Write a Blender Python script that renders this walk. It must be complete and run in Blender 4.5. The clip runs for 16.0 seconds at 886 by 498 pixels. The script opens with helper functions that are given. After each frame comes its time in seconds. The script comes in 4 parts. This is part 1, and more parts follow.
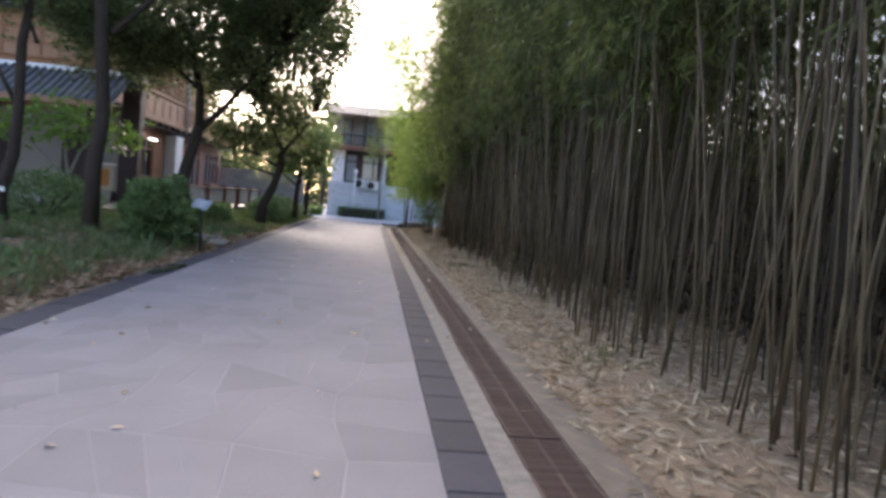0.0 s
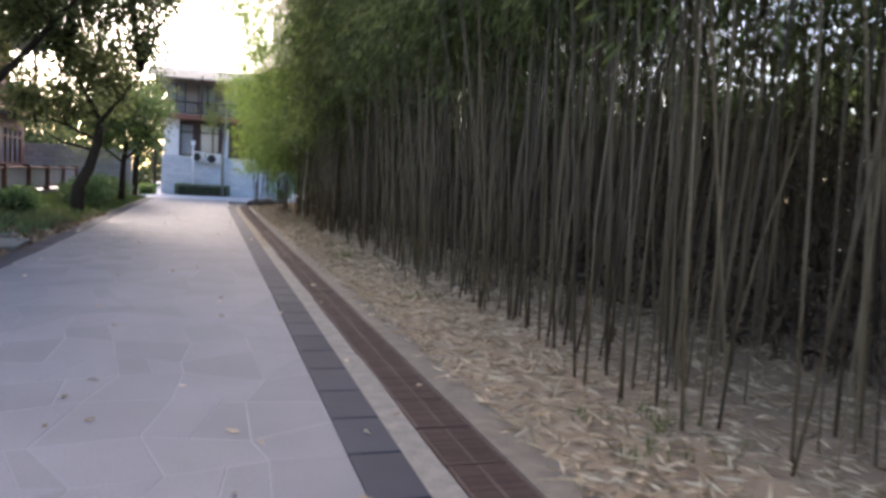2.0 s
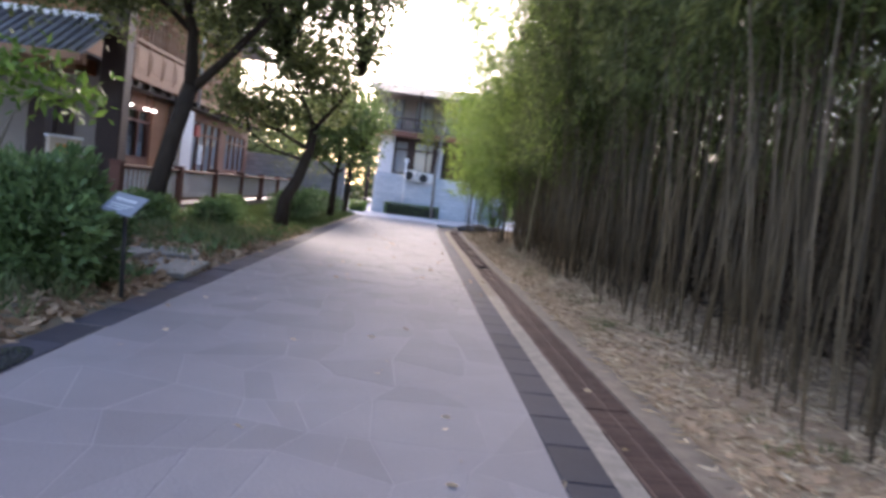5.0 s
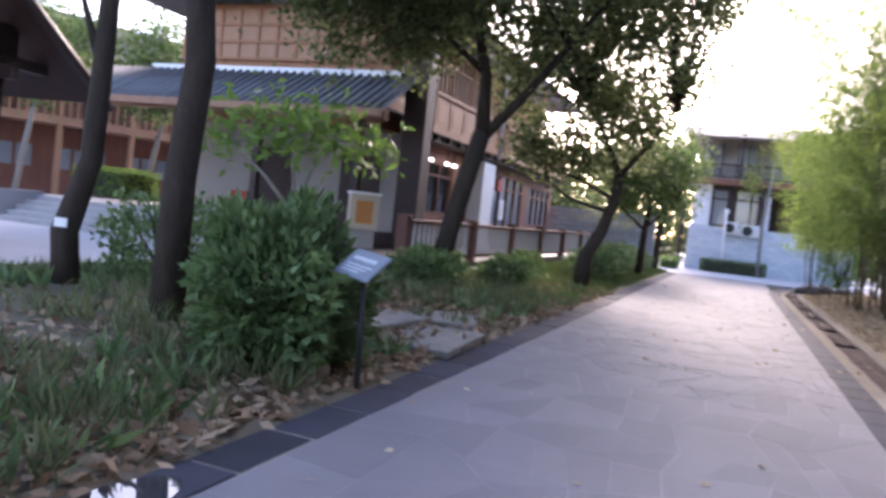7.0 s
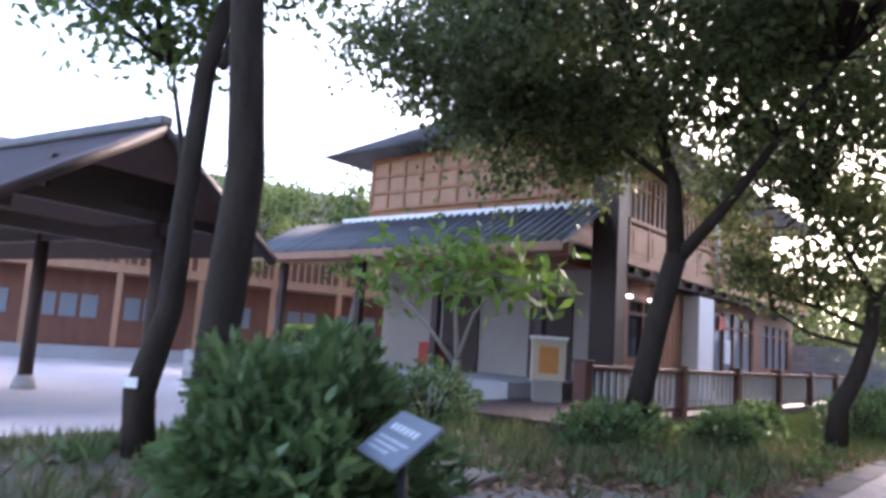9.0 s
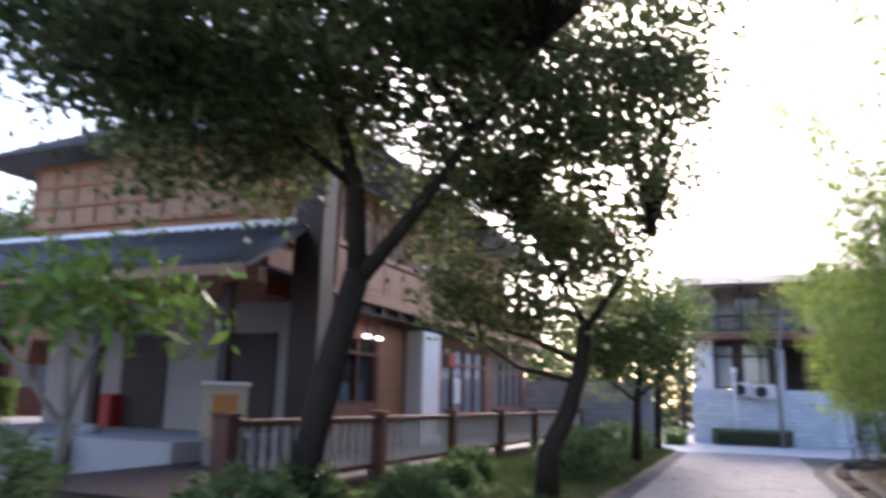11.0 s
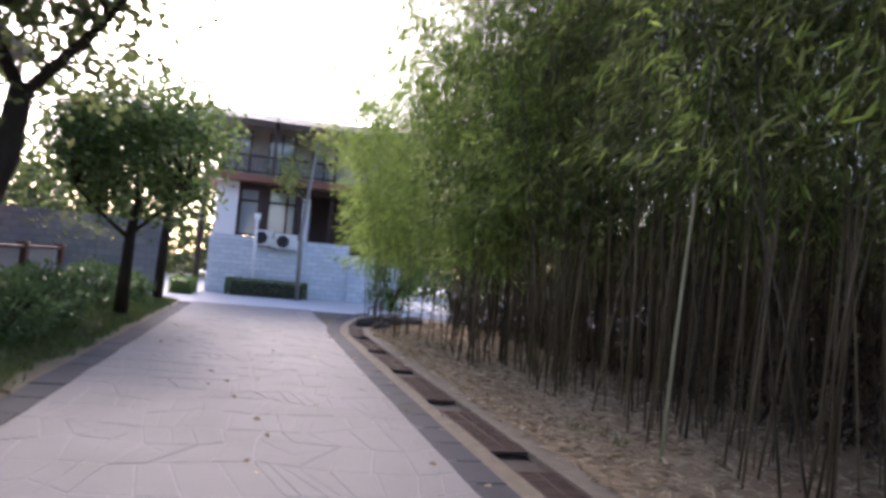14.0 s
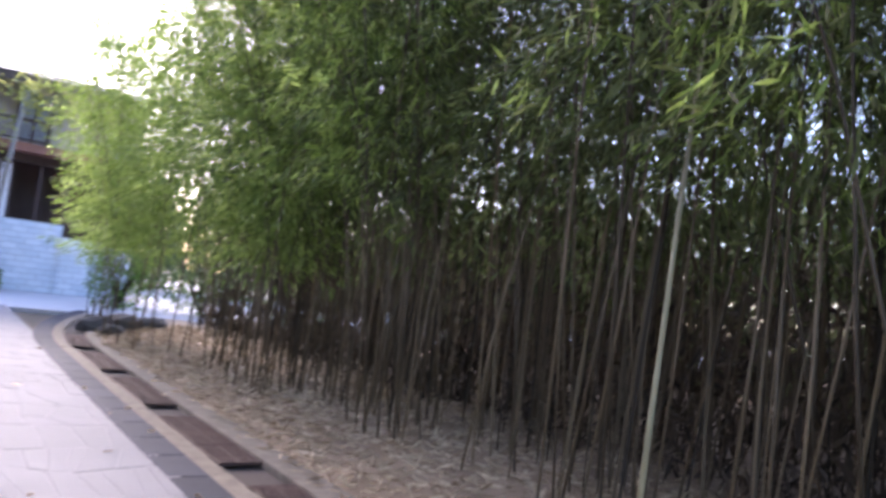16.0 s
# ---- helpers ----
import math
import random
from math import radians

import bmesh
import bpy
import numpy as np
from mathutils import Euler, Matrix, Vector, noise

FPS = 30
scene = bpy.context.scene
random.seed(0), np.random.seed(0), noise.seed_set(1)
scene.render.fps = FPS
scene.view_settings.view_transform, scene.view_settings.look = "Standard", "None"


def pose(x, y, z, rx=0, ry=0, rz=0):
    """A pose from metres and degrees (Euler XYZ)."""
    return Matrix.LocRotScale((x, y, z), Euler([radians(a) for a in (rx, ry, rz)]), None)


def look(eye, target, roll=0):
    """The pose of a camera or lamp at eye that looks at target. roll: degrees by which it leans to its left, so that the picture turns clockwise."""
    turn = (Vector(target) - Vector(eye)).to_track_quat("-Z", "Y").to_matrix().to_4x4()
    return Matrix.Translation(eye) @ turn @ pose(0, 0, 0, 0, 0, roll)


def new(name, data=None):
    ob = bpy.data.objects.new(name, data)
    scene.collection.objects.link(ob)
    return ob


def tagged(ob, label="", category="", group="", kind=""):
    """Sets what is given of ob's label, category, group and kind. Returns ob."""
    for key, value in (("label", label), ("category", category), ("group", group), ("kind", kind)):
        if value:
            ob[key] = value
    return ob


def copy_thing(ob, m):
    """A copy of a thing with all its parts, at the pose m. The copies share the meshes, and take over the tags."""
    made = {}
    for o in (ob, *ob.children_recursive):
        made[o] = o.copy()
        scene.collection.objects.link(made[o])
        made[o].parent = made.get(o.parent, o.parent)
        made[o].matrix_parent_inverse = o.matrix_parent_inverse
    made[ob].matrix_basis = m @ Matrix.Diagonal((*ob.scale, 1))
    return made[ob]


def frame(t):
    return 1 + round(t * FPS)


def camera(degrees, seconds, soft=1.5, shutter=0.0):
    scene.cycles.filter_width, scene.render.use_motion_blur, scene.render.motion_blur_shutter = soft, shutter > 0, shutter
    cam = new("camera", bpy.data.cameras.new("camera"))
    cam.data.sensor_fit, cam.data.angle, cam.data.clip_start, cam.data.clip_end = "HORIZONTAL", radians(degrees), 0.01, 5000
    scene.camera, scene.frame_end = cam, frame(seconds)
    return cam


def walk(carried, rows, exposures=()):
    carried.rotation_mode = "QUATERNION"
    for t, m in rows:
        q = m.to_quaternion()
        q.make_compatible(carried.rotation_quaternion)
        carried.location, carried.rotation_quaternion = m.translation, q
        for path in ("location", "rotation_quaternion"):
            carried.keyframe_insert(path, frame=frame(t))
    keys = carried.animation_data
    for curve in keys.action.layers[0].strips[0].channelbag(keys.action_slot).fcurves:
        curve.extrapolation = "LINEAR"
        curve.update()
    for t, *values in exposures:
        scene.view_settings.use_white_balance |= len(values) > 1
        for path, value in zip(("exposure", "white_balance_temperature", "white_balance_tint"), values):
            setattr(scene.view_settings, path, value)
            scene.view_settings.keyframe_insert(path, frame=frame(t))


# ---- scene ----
LENS = 61.6
PATH = [
    (0, (-0.170, -0.005, 1.426), (0.788, 9.931, 0.824), 5.28),
    (0.5, (-0.233, 0.919, 1.452), (1.332, 10.777, 0.849), 4.78),
    (1, (-0.287, 1.807, 1.471), (1.972, 11.514, 0.642), 3.99),
    (1.5, (-0.356, 2.616, 1.482), (2.285, 12.227, 0.672), 3.47),
    (2, (-0.424, 3.371, 1.484), (2.550, 12.878, 0.611), 3.18),
    (2.5, (-0.460, 4.117, 1.478), (2.313, 13.691, 0.668), 4.22),
    (3, (-0.468, 4.849, 1.469), (2.315, 14.413, 0.580), 4.69),
    (3.5, (-0.458, 5.554, 1.465), (1.833, 15.248, 0.585), 5.47),
    (5.8, (-0.790, 8.613, 1.480), (-1.936, 18.527, 0.854), 6.93),
    (6, (-0.818, 8.878, 1.477), (-2.446, 18.727, 0.878), 6.75),
    (6.5, (-0.883, 9.400, 1.443), (-3.481, 19.040, 0.878), 5.56),
    (7, (-0.944, 10.044, 1.438), (-4.594, 19.342, 0.969), 6.12),
    (7.5, (-1.091, 10.734, 1.423), (-5.333, 19.787, 1.197), 6.04),
    (8, (-1.095, 11.219, 1.426), (-6.431, 19.671, 1.744), 6.01),
    (8.2, (-1.105, 11.410, 1.426), (-6.970, 19.501, 1.804), 5.56),
    (10.3, (-1.326, 14.547, 1.535), (-7.221, 22.203, 4.111), 1.89),
    (10.5, (-1.295, 14.830, 1.563), (-6.711, 22.876, 3.998), 0.94),
    (11, (-1.324, 15.568, 1.570), (-4.971, 24.668, 3.547), 1.47),
    (11.5, (-1.445, 16.358, 1.550), (-3.832, 25.909, 3.305), 1.10),
    (12, (-1.485, 17.098, 1.529), (-2.939, 26.888, 2.957), 4.00),
    (12.5, (-1.439, 17.784, 1.519), (-1.990, 27.683, 2.820), 5.49),
    (13, (-1.382, 18.651, 1.513), (-0.871, 28.572, 2.660), 6.35),
    (13.5, (-1.344, 19.440, 1.488), (0.482, 29.250, 2.142), 4.88),
    (14, (-1.362, 20.237, 1.469), (1.000, 29.948, 1.814), 5.23),
    (14.5, (-1.370, 21.009, 1.453), (1.754, 30.505, 1.709), 5.60),
    (15, (-1.373, 21.820, 1.430), (2.115, 31.184, 1.831), 5.29),
    (15.5, (-1.338, 22.538, 1.423), (3.147, 31.466, 1.843), 6.35),
    (16, (-1.316, 23.190, 1.430), (4.285, 31.445, 2.115), 7.31),
]

cam = camera(LENS, 16.0, soft=3.2, shutter=0.5)
walk(cam, [(t, look(e, g, r)) for t, e, g, r in PATH], exposures=[(0.0, 2.05, 6700, 19), (3.5, 2.35, 6600, 21), (6.0, 2.45, 6500, 26), (8.2, 2.75, 6400, 29), (10.5, 2.4, 6300, 24), (12.0, 1.95, 6300, 24), (13.5, 2.0, 6300, 25), (15.0, 2.4, 6150, 26), (16.0, 2.85, 6050, 29)])

# ---- light ----
SUN_EL, SUN_AZ = 30.0, 4.0
world = bpy.data.worlds.new("evening_sky")
scene.world = world
world.use_nodes = True
wn = world.node_tree
sky = wn.nodes.new("ShaderNodeTexSky")
sky.sky_type, sky.sun_disc = "NISHITA", False
sky.sun_elevation, sky.sun_rotation = radians(SUN_EL), radians(-SUN_AZ)
sky.air_density, sky.dust_density, sky.ozone_density = 1.0, 2.0, 1.0
bg = wn.nodes["Background"]
bg.inputs["Strength"].default_value = 0.15
wn.links.new(sky.outputs["Color"], bg.inputs["Color"])
sun = new("sun", bpy.data.lights.new("sun", "SUN"))
sun.data.energy, sun.data.angle, sun.data.color = 1.0, radians(14), (1.0, 0.93, 0.82)
_e, _a = radians(SUN_EL), radians(SUN_AZ)
sun.matrix_world = look((0, 0, 30), (math.sin(_a) * math.cos(_e), -math.cos(_a) * math.cos(_e), 30 - math.sin(_e)))


# ---- materials ----
def mat(name, col, col2=None, rough=0.8, scale=3.0, fine=40.0, bump=0.3, metal=0.0, per=0.0, stretch=(1, 1, 1), spec=0.4):
    """Two-scale noise between two colours, with relief and, if per > 0, a tone of its own for each object."""
    m = bpy.data.materials.new(name)
    m.use_nodes = True
    t = m.node_tree
    b = t.nodes["Principled BSDF"]
    col2 = col2 or tuple(c * 0.72 for c in col)
    co = t.nodes.new("ShaderNodeTexCoord")
    mp = t.nodes.new("ShaderNodeMapping")
    mp.inputs["Scale"].default_value = stretch
    t.links.new(co.outputs["Object"], mp.inputs["Vector"])
    n1, n2 = t.nodes.new("ShaderNodeTexNoise"), t.nodes.new("ShaderNodeTexNoise")
    for n, s, d in ((n1, scale, 4), (n2, fine, 3)):
        n.inputs["Scale"].default_value, n.inputs["Detail"].default_value = s, d
        t.links.new(mp.outputs["Vector"], n.inputs["Vector"])
    add = t.nodes.new("ShaderNodeMath")
    add.operation = "MULTIPLY_ADD"
    add.inputs[1].default_value = 0.5
    t.links.new(n2.outputs["Fac"], add.inputs[0])
    half = t.nodes.new("ShaderNodeMath")
    half.operation = "MULTIPLY_ADD"
    half.inputs[1].default_value, half.inputs[2].default_value = 0.9, -0.2
    t.links.new(n1.outputs["Fac"], half.inputs[0])
    t.links.new(half.outputs[0], add.inputs[2])
    mix = t.nodes.new("ShaderNodeMix")
    mix.data_type = "RGBA"
    mix.inputs[6].default_value, mix.inputs[7].default_value = (*col2, 1), (*col, 1)
    t.links.new(add.outputs[0], mix.inputs[0])
    out = mix.outputs[2]
    if per:
        oi = t.nodes.new("ShaderNodeObjectInfo")
        rng = t.nodes.new("ShaderNodeMapRange")
        rng.inputs["To Min"].default_value, rng.inputs["To Max"].default_value = 1 - per, 1 + per
        t.links.new(oi.outputs["Random"], rng.inputs["Value"])
        hsv = t.nodes.new("ShaderNodeHueSaturation")
        t.links.new(rng.outputs[0], hsv.inputs["Value"])
        t.links.new(out, hsv.inputs["Color"])
        out = hsv.outputs[0]
    t.links.new(out, b.inputs["Base Color"])
    b.inputs["Roughness"].default_value, b.inputs["Metallic"].default_value = rough, metal
    b.inputs["Specular IOR Level"].default_value = spec
    if bump:
        bp = t.nodes.new("ShaderNodeBump")
        bp.inputs["Strength"].default_value, bp.inputs["Distance"].default_value = bump, 0.01
        t.links.new(n2.outputs["Fac"], bp.inputs["Height"])
        t.links.new(bp.outputs[0], b.inputs["Normal"])
    return m


def leaf_mat(name, dark, light, trans=0.35, rough=0.45):
    """Thin leaf: every leaf has its own tone, and lets some light through."""
    m = bpy.data.materials.new(name)
    m.use_nodes = True
    t = m.node_tree
    b = t.nodes["Principled BSDF"]
    g = t.nodes.new("ShaderNodeNewGeometry")
    mix = t.nodes.new("ShaderNodeMix")
    mix.data_type = "RGBA"
    mix.inputs[6].default_value, mix.inputs[7].default_value = (*dark, 1), (*light, 1)
    t.links.new(g.outputs["Random Per Island"], mix.inputs[0])
    t.links.new(mix.outputs[2], b.inputs["Base Color"])
    b.inputs["Roughness"].default_value = rough
    b.inputs["Specular IOR Level"].default_value = 0.25
    tr = t.nodes.new("ShaderNodeBsdfTranslucent")
    t.links.new(mix.outputs[2], tr.inputs["Color"])
    ms = t.nodes.new("ShaderNodeMixShader")
    ms.inputs[0].default_value = trans
    t.links.new(b.outputs[0], ms.inputs[1])
    t.links.new(tr.outputs[0], ms.inputs[2])
    t.links.new(ms.outputs[0], t.nodes["Material Output"].inputs["Surface"])
    return m


def brick_mat(name, c1, c2, mortar, w, h, rough=0.85):
    m = bpy.data.materials.new(name)
    m.use_nodes = True
    t = m.node_tree
    b = t.nodes["Principled BSDF"]
    co = t.nodes.new("ShaderNodeTexCoord")
    sep, com = t.nodes.new("ShaderNodeSeparateXYZ"), t.nodes.new("ShaderNodeCombineXYZ")
    t.links.new(co.outputs["Object"], sep.inputs[0])
    ad = t.nodes.new("ShaderNodeMath")
    t.links.new(sep.outputs[0], ad.inputs[0])
    t.links.new(sep.outputs[1], ad.inputs[1])
    t.links.new(ad.outputs[0], com.inputs[0])
    t.links.new(sep.outputs[2], com.inputs[1])
    br = t.nodes.new("ShaderNodeTexBrick")
    br.inputs["Scale"].default_value = 1.0
    br.inputs["Brick Width"].default_value, br.inputs["Row Height"].default_value = w, h
    br.inputs["Mortar Size"].default_value = 0.012
    br.inputs["Color1"].default_value, br.inputs["Color2"].default_value, br.inputs["Mortar"].default_value = (*c1, 1), (*c2, 1), (*mortar, 1)
    t.links.new(com.outputs[0], br.inputs["Vector"])
    t.links.new(br.outputs["Color"], b.inputs["Base Color"])
    b.inputs["Roughness"].default_value = rough
    bp = t.nodes.new("ShaderNodeBump")
    bp.inputs["Strength"].default_value, bp.inputs["Distance"].default_value, bp.invert = 0.6, 0.015, True
    t.links.new(br.outputs["Fac"], bp.inputs["Height"])
    t.links.new(bp.outputs[0], b.inputs["Normal"])
    return m


def glass_mat(name, col):
    m = bpy.data.materials.new(name)
    m.use_nodes = True
    b = m.node_tree.nodes["Principled BSDF"]
    b.inputs["Base Color"].default_value, b.inputs["Roughness"].default_value = (*col, 1), 0.06
    b.inputs["Specular IOR Level"].default_value = 0.8
    return m


def glow_mat(name, col, power):
    m = bpy.data.materials.new(name)
    m.use_nodes = True
    b = m.node_tree.nodes["Principled BSDF"]
    b.inputs["Emission Color"].default_value, b.inputs["Emission Strength"].default_value = (*col, 1), power
    return m


M_STONE = mat("flagstone", (0.2, 0.194, 0.206), (0.125, 0.12, 0.128), 0.85, 1.1, 45, 0.45, per=0.09)
M_MORTAR = mat("mortar", (0.29, 0.283, 0.288), (0.17, 0.165, 0.17), 0.95, 2.0, 70, 0.4)
M_KERB = mat("dark_kerb_stone", (0.042, 0.045, 0.06), (0.026, 0.028, 0.037), 0.85, 2.5, 80, 0.25, per=0.2, spec=0.2)
M_CONC = mat("weathered_concrete", (0.3, 0.275, 0.24), (0.07, 0.064, 0.054), 0.9, 8.0, 55, 0.6)
M_EDGE = mat("dirty_concrete", (0.24, 0.2, 0.155), (0.07, 0.056, 0.042), 0.95, 7.0, 45, 0.7)
M_GRATE = mat("rusty_grate", (0.1, 0.06, 0.05), (0.05, 0.032, 0.028), 0.85, 6, 60, 0.3, per=0.2, spec=0.2)
M_DARK = mat("drain_bottom", (0.06, 0.045, 0.038), None, 0.9)
M_SOIL = mat("soil", (0.12, 0.09, 0.06), (0.05, 0.045, 0.03), 0.95, 1.2, 30, 0.8)
M_BED = mat("planting_soil", (0.17, 0.135, 0.09), (0.06, 0.06, 0.035), 0.95, 1.5, 25, 0.9)
M_LITTERBED = mat("bamboo_litter_ground", (0.36, 0.265, 0.175), (0.16, 0.115, 0.075), 0.95, 1.6, 28, 1.0)
M_STRAW = leaf_mat("dry_leaf", (0.2, 0.14, 0.085), (0.62, 0.5, 0.34), 0.15, 0.8)
M_DRY = leaf_mat("brown_fallen_leaf", (0.16, 0.09, 0.05), (0.42, 0.3, 0.19), 0.1, 0.8)
# dark brown of the added fill that shades the lower grove
M_GROVESHADE = leaf_mat("grove_shade_leaf", (0.035, 0.026, 0.02), (0.13, 0.095, 0.065), 0.1, 0.8)
M_PUDDLE = mat("wet_film", (0.05, 0.05, 0.055), None, 0.03, bump=0, spec=0.6)
M_GRASS = leaf_mat("grass_blade", (0.06, 0.085, 0.03), (0.2, 0.22, 0.1), 0.35)
M_LAWN = leaf_mat("lawn_blade", (0.05, 0.08, 0.025), (0.14, 0.19, 0.065), 0.3)
M_CULM = mat("bamboo_culm", (0.16, 0.118, 0.066), (0.045, 0.034, 0.02), 0.5, 2.0, 30, 0.1, per=0.55)
# tones of the inner culms, darkened for the shade deep in the grove
M_SHADECULM = leaf_mat("shaded_grove_culm", (0.022, 0.016, 0.01), (0.17, 0.125, 0.07), 0.0, 0.6)
M_CULMPALE = mat("pale_bamboo_culm", (0.36, 0.33, 0.2), (0.25, 0.22, 0.13), 0.5, 2.0, 30, 0.1)
# one leaf in two tones: backlight coloured into the first, shade into the second
M_BACKLITLEAF = leaf_mat("backlit_cane_leaf", (0.1, 0.155, 0.03), (0.34, 0.45, 0.11), 0.6)
M_SHADELEAF = leaf_mat("shaded_cane_leaf", (0.05, 0.068, 0.022), (0.19, 0.225, 0.075), 0.5)
M_LEAF = leaf_mat("tree_leaf", (0.06, 0.08, 0.032), (0.19, 0.225, 0.09), 0.6)
M_LEAF2 = leaf_mat("fresh_tree_leaf", (0.06, 0.1, 0.03), (0.2, 0.28, 0.09), 0.45)
M_LEAF3 = leaf_mat("bright_shrub_leaf", (0.09, 0.17, 0.03), (0.2, 0.32, 0.07), 0.45)
M_BUSH = leaf_mat("bush_leaf", (0.06, 0.11, 0.04), (0.19, 0.28, 0.11), 0.35, 0.35)
M_YLEAF = leaf_mat("yellow_leaf", (0.25, 0.27, 0.06), (0.4, 0.4, 0.12), 0.5)
M_BARK = mat("bark", (0.075, 0.058, 0.046), (0.02, 0.016, 0.014), 0.95, 5, 30, 1.0, stretch=(2, 2, 0.5), spec=0.1)
M_BARKL = mat("pale_bark", (0.3, 0.28, 0.25), (0.18, 0.16, 0.14), 0.9, 4, 30, 0.5)
M_WOOD = mat("red_brown_timber", (0.26, 0.11, 0.072), (0.13, 0.055, 0.036), 0.6, 3, 40, 0.25, stretch=(1, 1, 0.3), per=0.12)
M_WOODL = mat("light_brown_timber", (0.44, 0.245, 0.145), (0.28, 0.145, 0.085), 0.65, 3, 40, 0.25, stretch=(1, 1, 0.3), per=0.1)
M_WOODO = mat("orange_timber", (0.42, 0.195, 0.095), (0.27, 0.115, 0.055), 0.6, 3, 40, 0.2, per=0.08)
M_WOODD = mat("dark_timber", (0.07, 0.042, 0.035), (0.035, 0.022, 0.02), 0.6, 3, 40, 0.3, per=0.15)
M_RAIL = mat("rail_paint", (0.15, 0.062, 0.045), (0.09, 0.037, 0.027), 0.75, 4, 40, 0.2, per=0.1)
M_BALUSTER = mat("pale_baluster_paint", (0.52, 0.5, 0.5), (0.4, 0.38, 0.38), 0.6, 4, 40, 0.1)
M_WHITE = mat("white_render", (0.86, 0.86, 0.86), (0.76, 0.76, 0.76), 0.85, 1.2, 30, 0.2)
M_GREYWALL = mat("grey_plaster", (0.4, 0.36, 0.33), (0.28, 0.25, 0.23), 0.9, 1.0, 25, 0.3)
M_TILE = mat("grey_roof_tile", (0.19, 0.195, 0.2), (0.1, 0.1, 0.105), 0.75, 3, 30, 0.4, per=0.12)
M_BRICK = brick_mat("blue_grey_brick", (0.5, 0.57, 0.62), (0.66, 0.71, 0.75), (0.4, 0.44, 0.48), 0.45, 0.19)
M_STONEWALL = brick_mat("grey_rubble_wall", (0.24, 0.25, 0.26), (0.33, 0.33, 0.34), (0.2, 0.2, 0.2), 0.5, 0.22)
M_PLAZA = mat("plaza_concrete", (0.5, 0.49, 0.5), (0.4, 0.39, 0.4), 0.85, 0.8, 40, 0.2)
M_STEP = mat("step_stone", (0.42, 0.41, 0.41), (0.3, 0.29, 0.29), 0.85, 2, 40, 0.3)
M_GLASS = glass_mat("dark_window_glass", (0.03, 0.035, 0.04))
M_GLASSL = glass_mat("pale_window_glass", (0.25, 0.27, 0.3))
M_AC = mat("cream_metal", (0.74, 0.74, 0.72), (0.64, 0.64, 0.62), 0.45, 2, 30, 0.05)
M_BLACK = mat("black_plastic_and_shade", (0.03, 0.03, 0.03), None, 0.5)
M_SIGN = mat("grey_sign_plate", (0.22, 0.25, 0.29), (0.17, 0.19, 0.22), 0.35, 2, 30, 0.05)
M_INK = mat("pale_lettering", (0.7, 0.72, 0.74), None, 0.6, bump=0)
M_BEIGE = mat("beige_panel", (0.6, 0.5, 0.38), (0.5, 0.4, 0.3), 0.7, 2, 30, 0.1)
M_ORANGE = mat("orange_print", (0.6, 0.26, 0.08), (0.5, 0.2, 0.06), 0.7, 8, 30, 0.05)
M_RED = mat("red_paint", (0.45, 0.04, 0.03), (0.3, 0.03, 0.02), 0.5)
# cloth white, also the painted sky reflection of the upper panes
M_CURTAINSKY = mat("curtain_and_sky_white", (0.75, 0.75, 0.76), (0.6, 0.6, 0.62), 0.9, 3, 30, 0.1, stretch=(8, 1, 0.3))
M_ROCK = mat("dark_rock", (0.12, 0.11, 0.11), (0.06, 0.055, 0.055), 0.9, 4, 30, 0.9)
M_LAMP = glow_mat("lit_lamp", (1.0, 0.95, 0.85), 1.5)


# ---- mesh helpers ----
def data_of(name, bm, material):
    me = bpy.data.meshes.new(name)
    bm.normal_update()
    bm.to_mesh(me)
    bm.free()
    me.materials.append(material)
    return me


def part(name, bm, material, parent=None, label=""):
    ob = new(name, data_of(name, bm, material))
    ob.parent = parent
    return tagged(ob, label)


def thing(name, x, y, z, label, category, group="", kind="", rz=0):
    ob = new(name)
    ob.matrix_basis = pose(x, y, z, 0, 0, rz)
    return tagged(ob, label, category, group, kind)


def box(bm, x0, y0, z0, x1, y1, z1, bevel=0.0):
    r = bmesh.ops.create_cube(bm, size=1.0)
    for v in r["verts"]:
        v.co = Vector(((x0 + x1) / 2 + v.co.x * (x1 - x0), (y0 + y1) / 2 + v.co.y * (y1 - y0), (z0 + z1) / 2 + v.co.z * (z1 - z0)))
    if bevel:
        es = list({e for v in r["verts"] for e in v.link_edges})
        bmesh.ops.bevel(bm, geom=es, offset=bevel, segments=1, affect="EDGES")
    return bm


def boxed(x0, y0, z0, x1, y1, z1, bevel=0.0):
    return box(bmesh.new(), x0, y0, z0, x1, y1, z1, bevel)


def tube(bm, pts, radii, sides=7):
    """A round limb through the points, with a radius at each."""
    rings = []
    pts = [Vector(p) for p in pts]
    for i, p in enumerate(pts):
        d = (pts[min(i + 1, len(pts) - 1)] - pts[max(i - 1, 0)]).normalized()
        a = d.cross(Vector((0.31, 0.95, 0.07))).normalized()
        b = d.cross(a)
        rings.append([bm.verts.new(p + (a * math.cos(k * math.tau / sides) + b * math.sin(k * math.tau / sides)) * radii[i]) for k in range(sides)])
    for r0, r1 in zip(rings, rings[1:]):
        for k in range(sides):
            f = bm.faces.new((r0[k], r0[(k + 1) % sides], r1[(k + 1) % sides], r1[k]))
            f.smooth = True
    bm.faces.new(rings[-1])
    bm.faces.new(list(reversed(rings[0])))
    return bm


